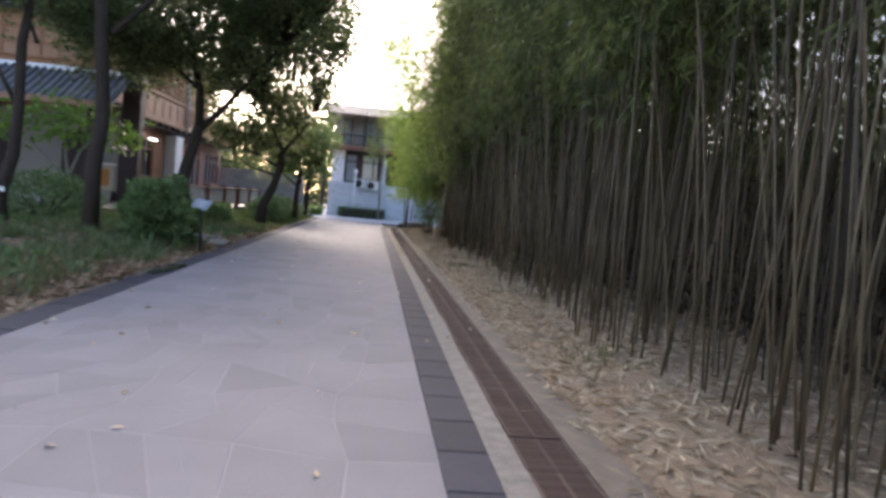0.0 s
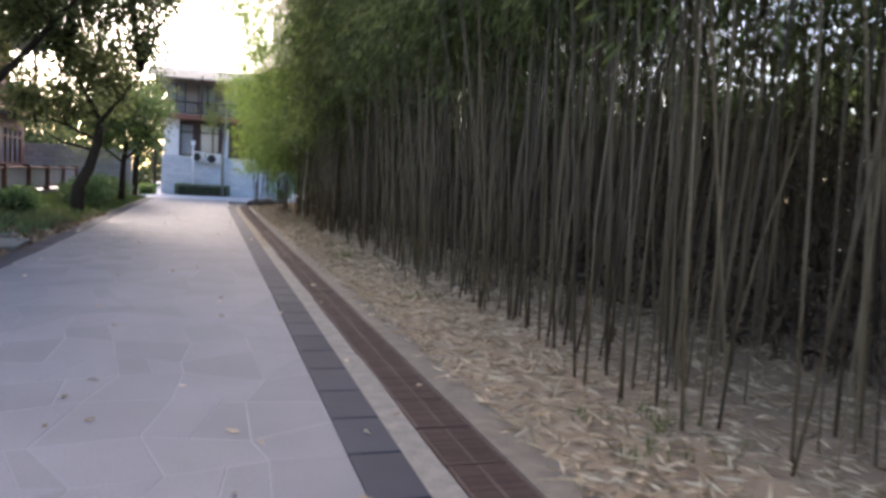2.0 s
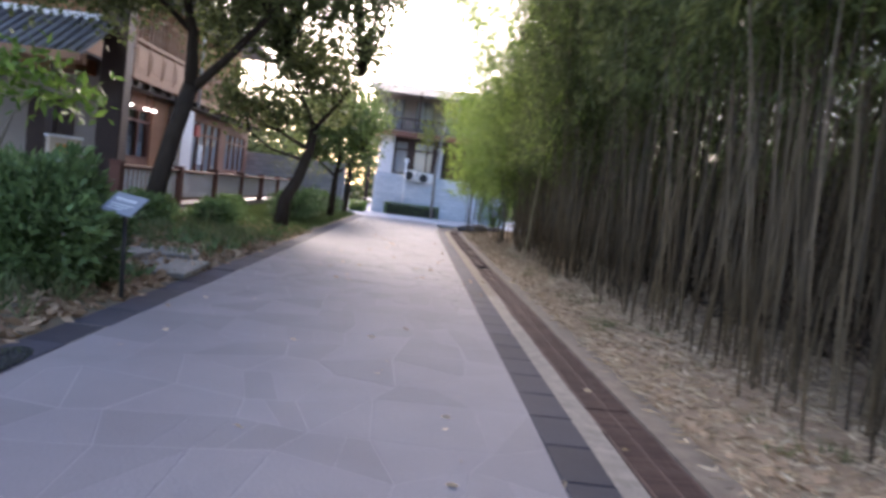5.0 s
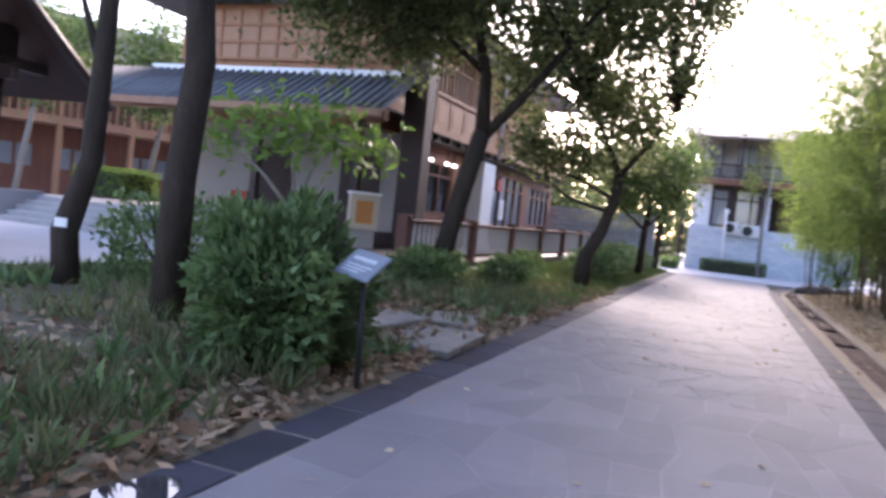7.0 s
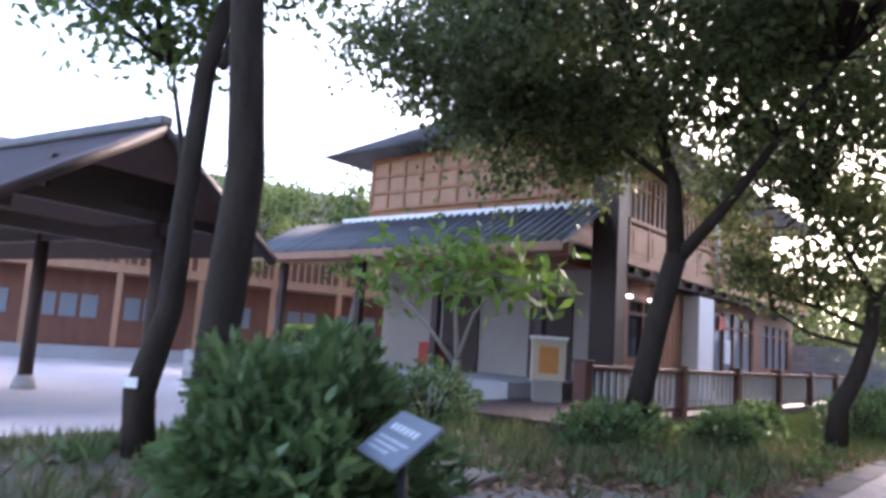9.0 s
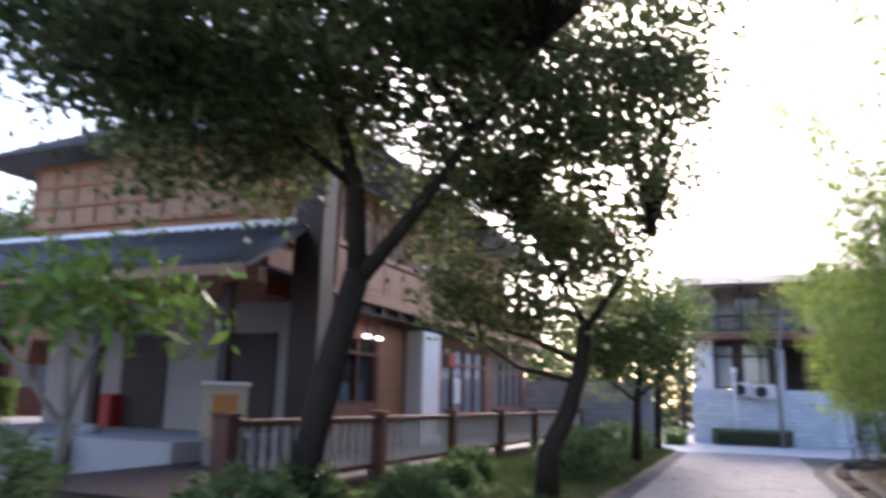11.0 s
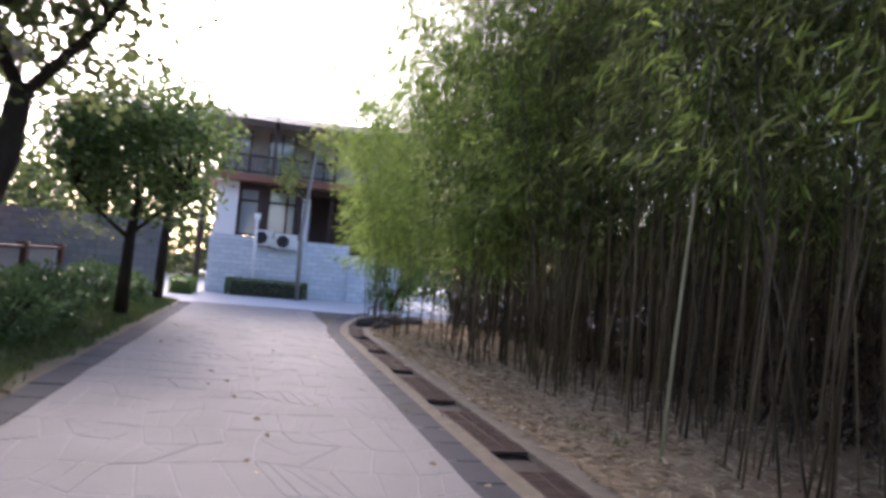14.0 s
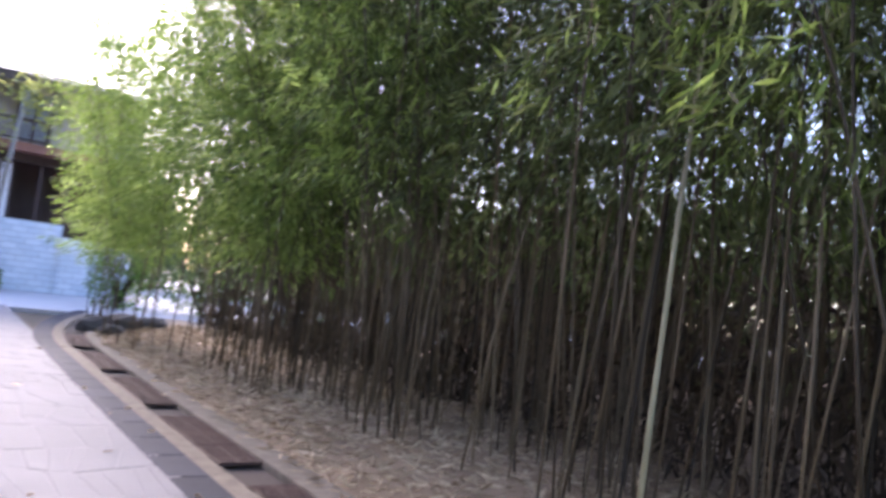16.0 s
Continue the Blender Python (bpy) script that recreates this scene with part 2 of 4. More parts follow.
def leaves(name, centres, heads, length, width, material, parent=None, rng=None, fold=0.12):
    """One mesh of many pointed leaves: each a bent diamond at its centre, along its heading."""
    rng = rng or np.random.default_rng(5)
    c, h = np.asarray(centres, float), np.asarray(heads, float)
    n = len(c)
    h = h / np.maximum(np.linalg.norm(h, axis=1, keepdims=True), 1e-6)
    s = np.cross(h, rng.normal(size=(n, 3)))
    s = s / np.maximum(np.linalg.norm(s, axis=1, keepdims=True), 1e-6)
    u = np.cross(s, h)
    k = rng.uniform(0.65, 1.3, (n, 1))
    L, W = length * k, width * k
    v = np.stack([c, c + h * L * 0.45 + s * W / 2 + u * W * fold, c + h * L, c + h * L * 0.45 - s * W / 2 + u * W * fold], 1).reshape(-1, 3)
    me = bpy.data.meshes.new(name)
    me.vertices.add(4 * n)
    me.vertices.foreach_set("co", v.astype(np.float32).ravel())
    me.loops.add(4 * n)
    me.loops.foreach_set("vertex_index", np.arange(4 * n, dtype=np.int32))
    me.polygons.add(n)
    me.polygons.foreach_set("loop_start", np.arange(0, 4 * n, 4, dtype=np.int32))
    me.update(calc_edges=True)
    me.validate()
    me.materials.append(material)
    ob = new(name, me)
    ob.parent = parent
    return ob


def drift(y):
    """The drain runs a little towards the road farther on, then bends away."""
    a = -0.13 * min(1, max(0, (y - 12) / 20))
    return a + (0.045 * max(0, y - 36) ** 1.75 if y > 36 else 0)


# ---- ground ----
bm = bmesh.new()
bmesh.ops.create_grid(bm, x_segments=8, y_segments=8, size=700)
ground = part("ground", bm, M_SOIL)
ground.location.z = -0.12
tagged(ground, "bare brown soil ground", "ground", kind="structure")


def sheet(name, x0, y0, x1, y1, nx, ny, height, material, label, category):
    """A gently uneven sheet of ground."""
    b = bmesh.new()
    vs = [[b.verts.new((x0 + (x1 - x0) * i / nx, y0 + (y1 - y0) * j / ny, height(x0 + (x1 - x0) * i / nx, y0 + (y1 - y0) * j / ny))) for j in range(ny + 1)] for i in range(nx + 1)]
    for i in range(nx):
        for j in range(ny):
            b.faces.new((vs[i][j], vs[i + 1][j], vs[i + 1][j + 1], vs[i][j + 1])).smooth = True
    ob = part(name, b, material)
    return tagged(ob, label, category, kind="structure")


def bed_z(x, y):
    k = min(1.0, max(0.0, (-3.55 - x) / 2.5))
    back = min(1.0, max(0.0, (-8.0 - x) / 2.0))
    return 0.0 + 0.2 * k * (1 - back) + 0.04 * noise.noise((x * 0.7, y * 0.7, 0)) * k


def litter_z(x, y):
    k = min(1.0, max(0.0, (x - 1.35) / 2))
    return -0.01 + 0.12 * k + 0.05 * noise.noise((x * 0.9, y * 0.9, 3)) * k


sheet("planting_bed", -11.0, 4, -3.5, 43.4, 30, 120, bed_z, M_BED, "green and brown planting bed beside the road", "planting bed")
sheet("litter_bed", 0.95, -8, 30, 42, 90, 120, lambda x, y: litter_z(x, y) - (0.1 if x < 1.3 + drift(y) else 0), M_LITTERBED, "straw-coloured bamboo litter on bare earth", "ground")
plaza = part("plaza", boxed(-70, 4, -0.3, -10.9, 80, 0.02), M_PLAZA)
tagged(plaza, "pale grey concrete plaza", "plaza", kind="structure")
apron = part("road_apron", boxed(-10.89, 43.4, -0.3, 40, 90, -0.004), M_PLAZA)
tagged(apron, "pale concrete yard in front of the house", "road", kind="structure")

# ---- road: bed, flagstones, kerbs, drain ----
road = part("road", boxed(-3.16, -8, -0.3, 0.305, 43.39, -0.001), M_MORTAR)
tagged(road, "grey crazy-paved lane of worn flagstones", "road", kind="structure")
rng = random.Random(7)
NX, NY, Y0, STEP = 7, 86, -7.9, 0.6
cor = {}
for i in range(NX + 1):
    for j in range(NY + 1):
        w = 3.46 / NX
        x, y = -3.155 + i * w, Y0 + j * STEP
        if 0 < i < NX:
            x += rng.uniform(-0.17, 0.17)
        if 0 < j < NY:
            y += rng.uniform(-0.2, 0.2)
        cor[i, j] = Vector((x, y, 0))


def stone(bm, poly, top):
    """One flagstone: inset outline, chamfered rim, set in the mortar."""
    c = sum(poly, Vector()) / len(poly)
    gap = 0.004 if c.y < 17 else 0.012
    outer = [c + (p - c) * (1 - gap / max(0.1, (p - c).length)) for p in poly]
    lo = [bm.verts.new((p.x, p.y, -0.03)) for p in outer]
    mid = [bm.verts.new((p.x, p.y, top - 0.002)) for p in outer]
    hi = [bm.verts.new((*(c + (p - c) * 0.96).xy, top)) for p in outer]
    n = len(poly)
    for a, b in ((lo, mid), (mid, hi)):
        for k in range(n):
            bm.faces.new((a[k], a[(k + 1) % n], b[(k + 1) % n], b[k]))
    bm.faces.new(hi)


far_bm = bmesh.new()
near_n = 0
for j in range(NY):
    for i in range(NX):
        a, b, c, d = cor[i, j], cor[i + 1, j], cor[i + 1, j + 1], cor[i, j + 1]
        polys = [[a, b, c, d]]
        r = rng.random()
        if r < 0.3:
            m1, m2 = a.lerp(b, rng.uniform(0.3, 0.7)), d.lerp(c, rng.uniform(0.3, 0.7))
            polys = [[a, m1, m2, d], [m1, b, c, m2]]
        elif r < 0.45:
            polys = [[a, b, c], [a, c, d]]
        if a.y > 17:
            finer = []
            for p in polys:
                q0, q1 = p[0].lerp(p[1], rng.uniform(0.35, 0.65)), p[-1].lerp(p[-2], rng.uniform(0.35, 0.65)) if len(p) > 3 else p[2]
                finer += [[p[0], q0, q1, p[3]], [q0, p[1], p[2], q1]] if len(p) > 3 else [[p[0], q0, p[2]], [q0, p[1], p[2]]]
            polys = finer
        for p in polys:
            top = rng.uniform(0.0, 0.002) if a.y < 17 else rng.uniform(0.0005, 0.0035)
            if 3.0 < a.y < 31 and near_n < 300 and rng.random() < 0.75:
                o = bmesh.new()
                stone(o, p, top)
                part("flagstone", o, M_STONE, road)
                near_n += 1
            else:
                stone(far_bm, p, top)
rest = part("flagstones", far_bm, M_STONE, road)
tagged(rest, kind="stuff")

kerb = thing("kerb", 0, 0, 0, "flush kerb of dark grey stone slabs", "kerb", kind="structure")
kd = data_of("kerb_slab", boxed(-0.17, -0.352, -0.2, 0.17, 0.352, 0.0, 0.008), M_KERB)
part("kerb_joint", boxed(-3.49, -7.9, -0.2, -3.168, 43.0, -0.003), M_CONC, kerb, "pale mortar between the slabs")
strip = thing("edge_strip", 0, 0, 0, "dark stone edging strip along the lane", "edging", kind="structure")
sd = data_of("strip_slab", boxed(-0.15, -0.295, -0.2, 0.15, 0.295, 0.0, 0.006), M_KERB)
for k in range(70):
    y = -7.6 + k * 0.73
    if y < 43:
        ob = new("kerb_slab", kd)
        ob.parent, ob.location = kerb, (-3.335 + 0.012 * math.sin(k * 1.7), y, 0.004 + 0.004 * math.sin(k * 2.3))
for k in range(86):
    y = -7.6 + k * 0.605
    ob = new("strip_slab", sd)
    ob.parent, ob.location = strip, (0.46 + drift(y), y, 0.004)
    ob.rotation_euler.z = -math.atan(drift(y + 0.3) - drift(y - 0.3)) / 0.6
joint, joint_far = bmesh.new(), bmesh.new()
edge = bmesh.new()
floor_bm = bmesh.new()
for k in range(104):
    y0, y1 = -8 + k * 0.5, -8 + k * 0.5 + 0.5
    for bmx, xa, xb, zt, zb in ((joint if y0 < 19 else joint_far, 0.6, 0.79, -0.006, -0.3), (edge, 1.16, 1.42, 0.0, -0.3), (floor_bm, 0.79, 1.16, -0.06, -0.3)):
        a0, a1 = drift(y0), drift(y1)
        w = 0.02 * noise.noise((y0, xa, 1))
        vs = [bmx.verts.new(p) for p in ((xa + a0, y0, zt), (xb + a0 + w, y0, zt), (xb + a1 + w, y1, zt), (xa + a1, y1, zt), (xa + a0, y0, zb), (xb + a0 + w, y0, zb), (xb + a1 + w, y1, zb), (xa + a1, y1, zb))]
        for f in ((0, 1, 2, 3), (0, 3, 7, 4), (1, 5, 6, 2)):
            bmx.faces.new([vs[q] for q in f])
tagged(part("mortar_joint", joint, M_CONC), "crumbling pale mortar strip beside the drain", "trim", kind="structure")
tagged(part("drain_joint", joint_far, M_EDGE), "brown earth-filled joint beside the drain", "trim", kind="structure")
tagged(part("drain_edge", edge, M_EDGE), "rough concrete drain edge with dry leaves", "trim", kind="structure")
tagged(part("drain_floor", floor_bm, M_DARK), "dark bottom of the drain channel", "drain", kind="structure")


def make_grate():
    g = thing("drain_grate", 0, 0, 0, "rust-brown slotted drain cover set in the channel", "drain cover", "drain covers along the lane")
    b = bmesh.new()
    for x in (-0.175, -0.01, 0.155):
        box(b, x, -0.29, -0.03, x + 0.02, 0.29, -0.004)
    for y in (-0.29, 0.27):
        box(b, -0.155, y, -0.03, 0.155, y + 0.02, -0.0045)
    part("grate_frame", b, M_GRATE, g)
    md = data_of("grate_bar", boxed(-0.153, -0.009, -0.028, 0.153, 0.009, -0.006), M_GRATE)
    for k in range(16):
        o = new("grate_bar", md)
        o.parent, o.location = g, (0, -0.25 + k * 0.0335, 0)
    return g


first = make_grate()
for k in range(74):
    y = -6.0 + k * 0.605
    if y > 22 and k % 4 == 1:
        continue
    m = pose(0.975 + drift(y), y, rng.uniform(-0.006, 0.0), rng.uniform(-0.6, 0.6), 0, -math.degrees(math.atan((drift(y + 0.3) - drift(y - 0.3)) / 0.6)) + rng.uniform(-0.8, 0.8))
    if k == 0:
        first.matrix_basis = m
    else:
        copy_thing(first, m)

# ---- bamboo grove ----
rb = np.random.default_rng(11)


def culm_points(r, h, lean, bend):
    return [(lean[0] * s * h + bend[0] * s * s * h, lean[1] * s * h + bend[1] * s * s * h, h * s * (1 - 0.06 * s)) for s in np.linspace(0, 1, 8)]


def spray(r, pts, low, n, spread):
    """Leaf bases and headings in drooping fans along twigs off the culm."""
    cs, hs = [], []
    p = np.array(pts)
    for _ in range(n):
        s = r.uniform(low, 1.0) ** 0.8
        i = min(int(s * 7), 6)
        q = p[i] + (p[i + 1] - p[i]) * (s * 7 - i)
        a = r.uniform(0, math.tau)
        out = np.array([math.cos(a), math.sin(a), r.uniform(-0.35, 0.4)]) * r.uniform(0.15, spread) * (1.1 - 0.5 * s)
        tip = q + out
        cs.append(tip + r.normal(0, 0.07, (8, 3)))
        hs.append(out * 0.7 + r.normal(0, 0.22, (8, 3)) + np.array([0, 0, -0.42]))
    return np.concatenate(cs), np.concatenate(hs)


def make_bamboo(seed, h, low, n, spread, leaf, culm=M_CULM, radius=0.0112):
    r = np.random.default_rng(seed)
    t = thing("bamboo", 0, 0, 0, "tall thin green-brown bamboo with drooping narrow leaves", "bamboo", "bamboo along the lane")
    pts = culm_points(r, h, r.normal(0, 0.065, 2), r.normal(0, 0.12, 2))
    b = tube(bmesh.new(), pts, [radius * (1.05 - 0.85 * s) for s in np.linspace(0, 1, 8)], 6)
    part("culm", b, culm, t)
    cs, hs = spray(r, pts, low, n, spread)
    leaves("foliage", cs, hs, 0.165, 0.022, leaf, t, r)
    return t


def shared_copies(kinds, places):
    for k, (x, y, z, rz, sc) in enumerate(places):
        src = kinds[k % len(kinds)]
        if not src.get("used"):
            src["used"] = 1
            src.matrix_basis = pose(x, y, z, 0, 0, rz)
        else:
            copy_thing(src, pose(x, y, z, 0, 0, rz))
    for s in kinds:
        if s.get("used"):
            del s["used"]


tall = [make_bamboo(100 + k, 8.4 + 0.7 * (k % 4), 0.28, 200, 0.7, M_SHADELEAF) for k in range(7)]
places = []
for k in range(185):
    y = rb.uniform(0.5, 25)
    x = 2.35 + abs(rb.normal(0, 0.5)) + 0.15 * math.sin(y * 1.3)
    places.append((x, y, litter_z(x, y) - 0.03, rb.uniform(0, 360), 1))
shared_copies(tall, places)
mid_kinds = [make_bamboo(140 + k, 9.4 + 0.7 * (k % 4), 0.17, 215, 0.95, M_BACKLITLEAF if k % 3 == 0 else M_SHADELEAF) for k in range(6)]
places = []
for k in range(75):
    y = rb.uniform(22, 35)
    x = 2.3 + abs(rb.normal(0, 0.5))
    places.append((x, y, litter_z(x, y) - 0.03, rb.uniform(0, 360), 1))
shared_copies(mid_kinds, places)
edge_kinds = [make_bamboo(160 + k, 6.0 + 1.0 * (k % 4), 0.18, 210, 0.9, M_BACKLITLEAF) for k in range(5)]
places = []
for k in range(44):
    y = rb.uniform(31.5, 40)
    x = 2.0 + abs(rb.normal(0, 0.35)) - (0.6 if y > 36 else 0)
    places.append((x, y, litter_z(x, y) - 0.03, rb.uniform(0, 360), 1))
shared_copies(edge_kinds, places)
pale = make_bamboo(171, 6.8, 0.6, 60, 0.6, M_BACKLITLEAF, M_CULMPALE, 0.02)
pale.matrix_basis = pose(2.12, 26.0, litter_z(2.12, 26.0) - 0.03)
tagged(pale, "single thicker pale straw-coloured bamboo at the grove's edge", "bamboo")

bc, bh, cv = [], [], []
NB, SEG = 2700, 8
for k in range(NB):
    y = rb.uniform(-7, 40)
    x = 2.7 + 9.5 * rb.random() ** 1.2
    if y > 33:
        x += (y - 33) * 0.12
    h = rb.uniform(7.5, 11.0) * (1 if y < 34 else 1 - 0.05 * (y - 34))
    z = litter_z(x, y) - 0.05
    pts = np.array(culm_points(rb, h, rb.normal(0, 0.055, 2), rb.normal(0, 0.1, 2))) + np.array([x, y, z])
    for q, s in zip(pts, np.linspace(0, 1, SEG)):
        w = (0.008 + 0.008 * ((k * 7) % 10) / 10) * (1.05 - 0.85 * s)
        cv += [(q[0] + w, q[1], q[2]), (q[0], q[1] + w, q[2]), (q[0] - w, q[1], q[2]), (q[0], q[1] - w, q[2])]
    cs, hs = spray(rb, pts, 0.26 if y < 24 else 0.16, 30 if x < 8 else 18, 0.8)
    bc.append(cs)
    bh.append(hs)
cf = [(o + a, o + (a + 1) % 4, o + 4 + (a + 1) % 4, o + 4 + a) for k in range(NB) for o in range(k * SEG * 4, k * SEG * 4 + (SEG - 1) * 4, 4) for a in range(4)]
cme = bpy.data.meshes.new("culms")
cme.from_pydata(cv, [], cf)
cme.materials.append(M_SHADECULM)
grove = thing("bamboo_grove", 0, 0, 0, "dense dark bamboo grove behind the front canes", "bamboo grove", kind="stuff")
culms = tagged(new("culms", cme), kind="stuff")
culms.parent = grove
tagged(leaves("grove_foliage", np.concatenate(bc), np.concatenate(bh), 0.17, 0.027, M_SHADELEAF, grove, rb), kind="stuff")
# sheath-like dark fill low down among the canes, added to block light
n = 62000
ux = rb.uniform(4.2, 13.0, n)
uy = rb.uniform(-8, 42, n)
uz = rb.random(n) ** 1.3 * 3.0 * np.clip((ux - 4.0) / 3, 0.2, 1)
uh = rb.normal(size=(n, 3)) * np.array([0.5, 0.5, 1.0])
tagged(leaves("grove_shade_fill", np.stack([ux, uy, uz + 0.1], 1), uh, 0.3, 0.05, M_GROVESHADE, None, rb), "dark brown sheath-like fill added to block light among the bamboo", "undergrowth", kind="stuff")
# green bank behind the grove
gc = np.stack([rb.uniform(13.5, 17, 52000), rb.uniform(-12, 46, 52000), rb.uniform(0, 1, 52000)], 1)
gc[:, 2] = gc[:, 2] * (4.9 + 0.9 * np.sin(gc[:, 1] * 0.8) + 0.6 * np.sin(gc[:, 1] * 2.3))
tagged(leaves("green_bank", gc, rb.normal(size=(52000, 3)), 0.36, 0.18, M_LEAF, None, rb), "leafy green shrub bank beyond the bamboo", "shrubs", kind="stuff")

# fallen straw on the litter bed
n = 36000
fy = rb.uniform(-1, 40, n)
fx = 1.35 + np.array([drift(v) for v in fy]) * 0.8 + np.abs(rb.normal(0, 2.0, n))
fz = np.array([litter_z(a, b) for a, b in zip(fx, fy)]) + rb.uniform(0.004, 0.03, n)
fh = rb.normal(size=(n, 3))
fh[:, 2] *= 0.25
tagged(leaves("fallen_bamboo_leaves", np.stack([fx, fy, fz], 1), fh, 0.15, 0.02, M_STRAW, None, rb), "dry straw-coloured bamboo leaves on the ground", "leaf litter", kind="stuff")

# ---- end house ----
house = thing("end_house", 0, 51.0, 0, "two-storey house with blue-grey brick base and white wall", "house")
b = boxed(-3.4, 0.0, -0.1, 2.15, 7, 2.3)
part("brick_base", b, M_BRICK, house, "blue-grey brick base")
part("white_pier", boxed(-3.3, 0.03, 2.3, -2.46, 7, 4.45), M_WHITE, house, "white rendered pier")
b = boxed(-2.46, 0.35, 2.3, -2.4, 0.6, 4.45)
box(b, -0.15, 0.05, 2.3, 0.08, 0.6, 4.45)
box(b, -2.4, 0.05, 4.25, -0.15, 0.6, 4.45)
part("timber_wall", b, M_WOODD, house)
win = part("window", boxed(-2.4, 0.3, 2.38, -0.15, 0.34, 4.25), M_GLASSL, house, "pale reflecting panes in dark frames")
b = bmesh.new()
for x in (-2.42, -1.68, -1.3, -0.56, -0.2):
    box(b, x, 0.22, 2.36, x + 0.09, 0.36, 4.25)
box(b, -1.66, 0.24, 2.36, -1.28, 0.37, 4.25)
for z in (2.32, 3.7, 4.18):
    box(b, -2.42, 0.215, z, -0.12, 0.365, z + 0.08)
part("window_frame", b, M_WOODD, win)
part("recess_wall", boxed(0.08, 2.6, 1.85, 4.5, 2.8, 4.6), M_WOODD, house, "dark recessed porch wall")
part("porch_side", boxed(3.9, 0.05, 1.85, 4.5, 2.6, 4.6), M_WOODD, house)
b = bmesh.new()
for k in range(5):
    box(b, 0.1 + k * 0.06, 0.12 + 0.03 * (k % 2), 2.0, 0.165 + k * 0.06, 0.16 + 0.03 * (k % 2), 4.05)
part("curtain", b, M_CURTAINSKY, house, "white hanging curtain")
for x in (0.42, 1.25, 2.1):
    part("porch_post", boxed(x, 0.3, 1.85, x + 0.09, 0.4, 4.3), M_WOODD, house)
part("porch_lintel", boxed(0.08, 0.02, 4.2, 4.5, 0.5, 4.45), M_WOODD, house)
part("floor_slab", boxed(-3.8, -0.75, 4.45, 4.5, 7, 4.72), M_WOOD, house, "brown timber floor edge")
part("upper_wall", boxed(-3.3, 1.3, 4.72, 4.5, 7, 7.0), M_GREYWALL, house)
b = bmesh.new()
box(b, -3.75, -0.72, 5.4, 1.2, -0.62, 5.5)
box(b, -3.75, -0.72, 4.78, 1.2, -0.63, 4.85)
part("balcony_rail", b, M_WOODD, house)
bd = data_of("baluster", boxed(-0.018, -0.018, 4.85, 0.018, 0.018, 5.4), M_WOODD)
for k in range(40):
    o = new("baluster", bd)
    o.parent, o.location = house, (-3.7 + k * 0.125, -0.67, 0)
for x in (-3.7, -1.2, 1.2):
    part("balcony_post", boxed(x - 0.07, -0.75, 4.72, x + 0.07, -0.6, 7.0), M_WOODD, house)
for x in (-2.7, -0.9, 0.9):
    w = part("window", boxed(x - 0.5, 1.25, 5.0, x + 0.5, 1.29, 6.7), M_GLASSL, house)
    b = bmesh.new()
    for q in (-0.55, -0.03, 0.49):
        box(b, x + q, 1.2, 4.95, x + q + 0.06, 1.295, 6.75)
    part("window_frame", b, M_WOODD, w)
b = bmesh.new()
for s in (0, 1):
    ys = ((-1.5, 6.75), (3.2, 7.9)) if s == 0 else ((3.2, 7.9), (8, 6.75))
    v = [b.verts.new(p) for p in ((-4.3, *ys[0]), (5.3, *ys[0]), (5.3, *ys[1]), (-4.3, *ys[1]))]
    b.faces.new(v)
bmesh.ops.solidify(b, geom=b.faces[:], thickness=0.2)
part("roof", b, M_TILE, house, "dark grey tiled roof")
part("corner_post", tube(bmesh.new(), [(-3.72, -0.6, 0), (-3.72, -0.6, 4.5)], [0.1, 0.1], 10), M_WOODD, house)
terrace = part("terrace_wall", boxed(2.152, 50.9, -0.1, 4.4, 51.3, 1.9), M_BRICK)
tagged(terrace, "low blue-grey brick terrace wall", "wall", kind="structure")


def make_ac(x, y, z, w, label):
    t = thing("air_conditioner", x, y, z, label, "air conditioner", "air conditioners on the end house")
    part("casing", boxed(-w / 2, -0.3, -0.3, w / 2, 0.0, 0.32, 0.02), M_AC, t)
    b = bmesh.new()
    for r in (0.24, 0.17, 0.1):
        pts = [(-w * 0.12 + r * math.cos(a), -0.315, r * math.sin(a)) for a in np.linspace(0, math.tau, 21)]
        tube(b, pts, [0.008] * 21, 4)
    part("grille", b, M_BLACK, t)
    b = bmesh.new()
    bmesh.ops.create_cone(b, cap_ends=True, segments=20, radius1=0.24, radius2=0.24, depth=0.02, matrix=Matrix.Translation((-w * 0.12, -0.302, 0)) @ Matrix.Rotation(radians(90), 4, "X"))
    part("fan_opening", b, M_BLACK, t)
    b = boxed(-w / 2 + 0.08, -0.28, -0.36, -w / 2 + 0.12, 0.0, -0.3)
    box(b, w / 2 - 0.12, -0.28, -0.36, w / 2 - 0.08, 0.0, -0.3)
    part("bracket", b, M_BLACK, t)


make_ac(-1.33, 50.98, 2.28, 0.72, "small cream air conditioner on the brick wall")
make_ac(-0.45, 50.98, 2.2, 0.92, "large cream air conditioner on the brick wall")
lp = thing("garden_post", -1.62, 50.1, 0, "slim white post with a small lamp head", "post")
part("pole", tube(bmesh.new(), [(0, 0, 0), (0, 0, 3.1)], [0.06, 0.055], 10), M_WHITE, lp)
part("lamp_head", boxed(-0.12, -0.09, 2.95, 0.12, 0.09, 3.2, 0.03), M_WHITE, lp)


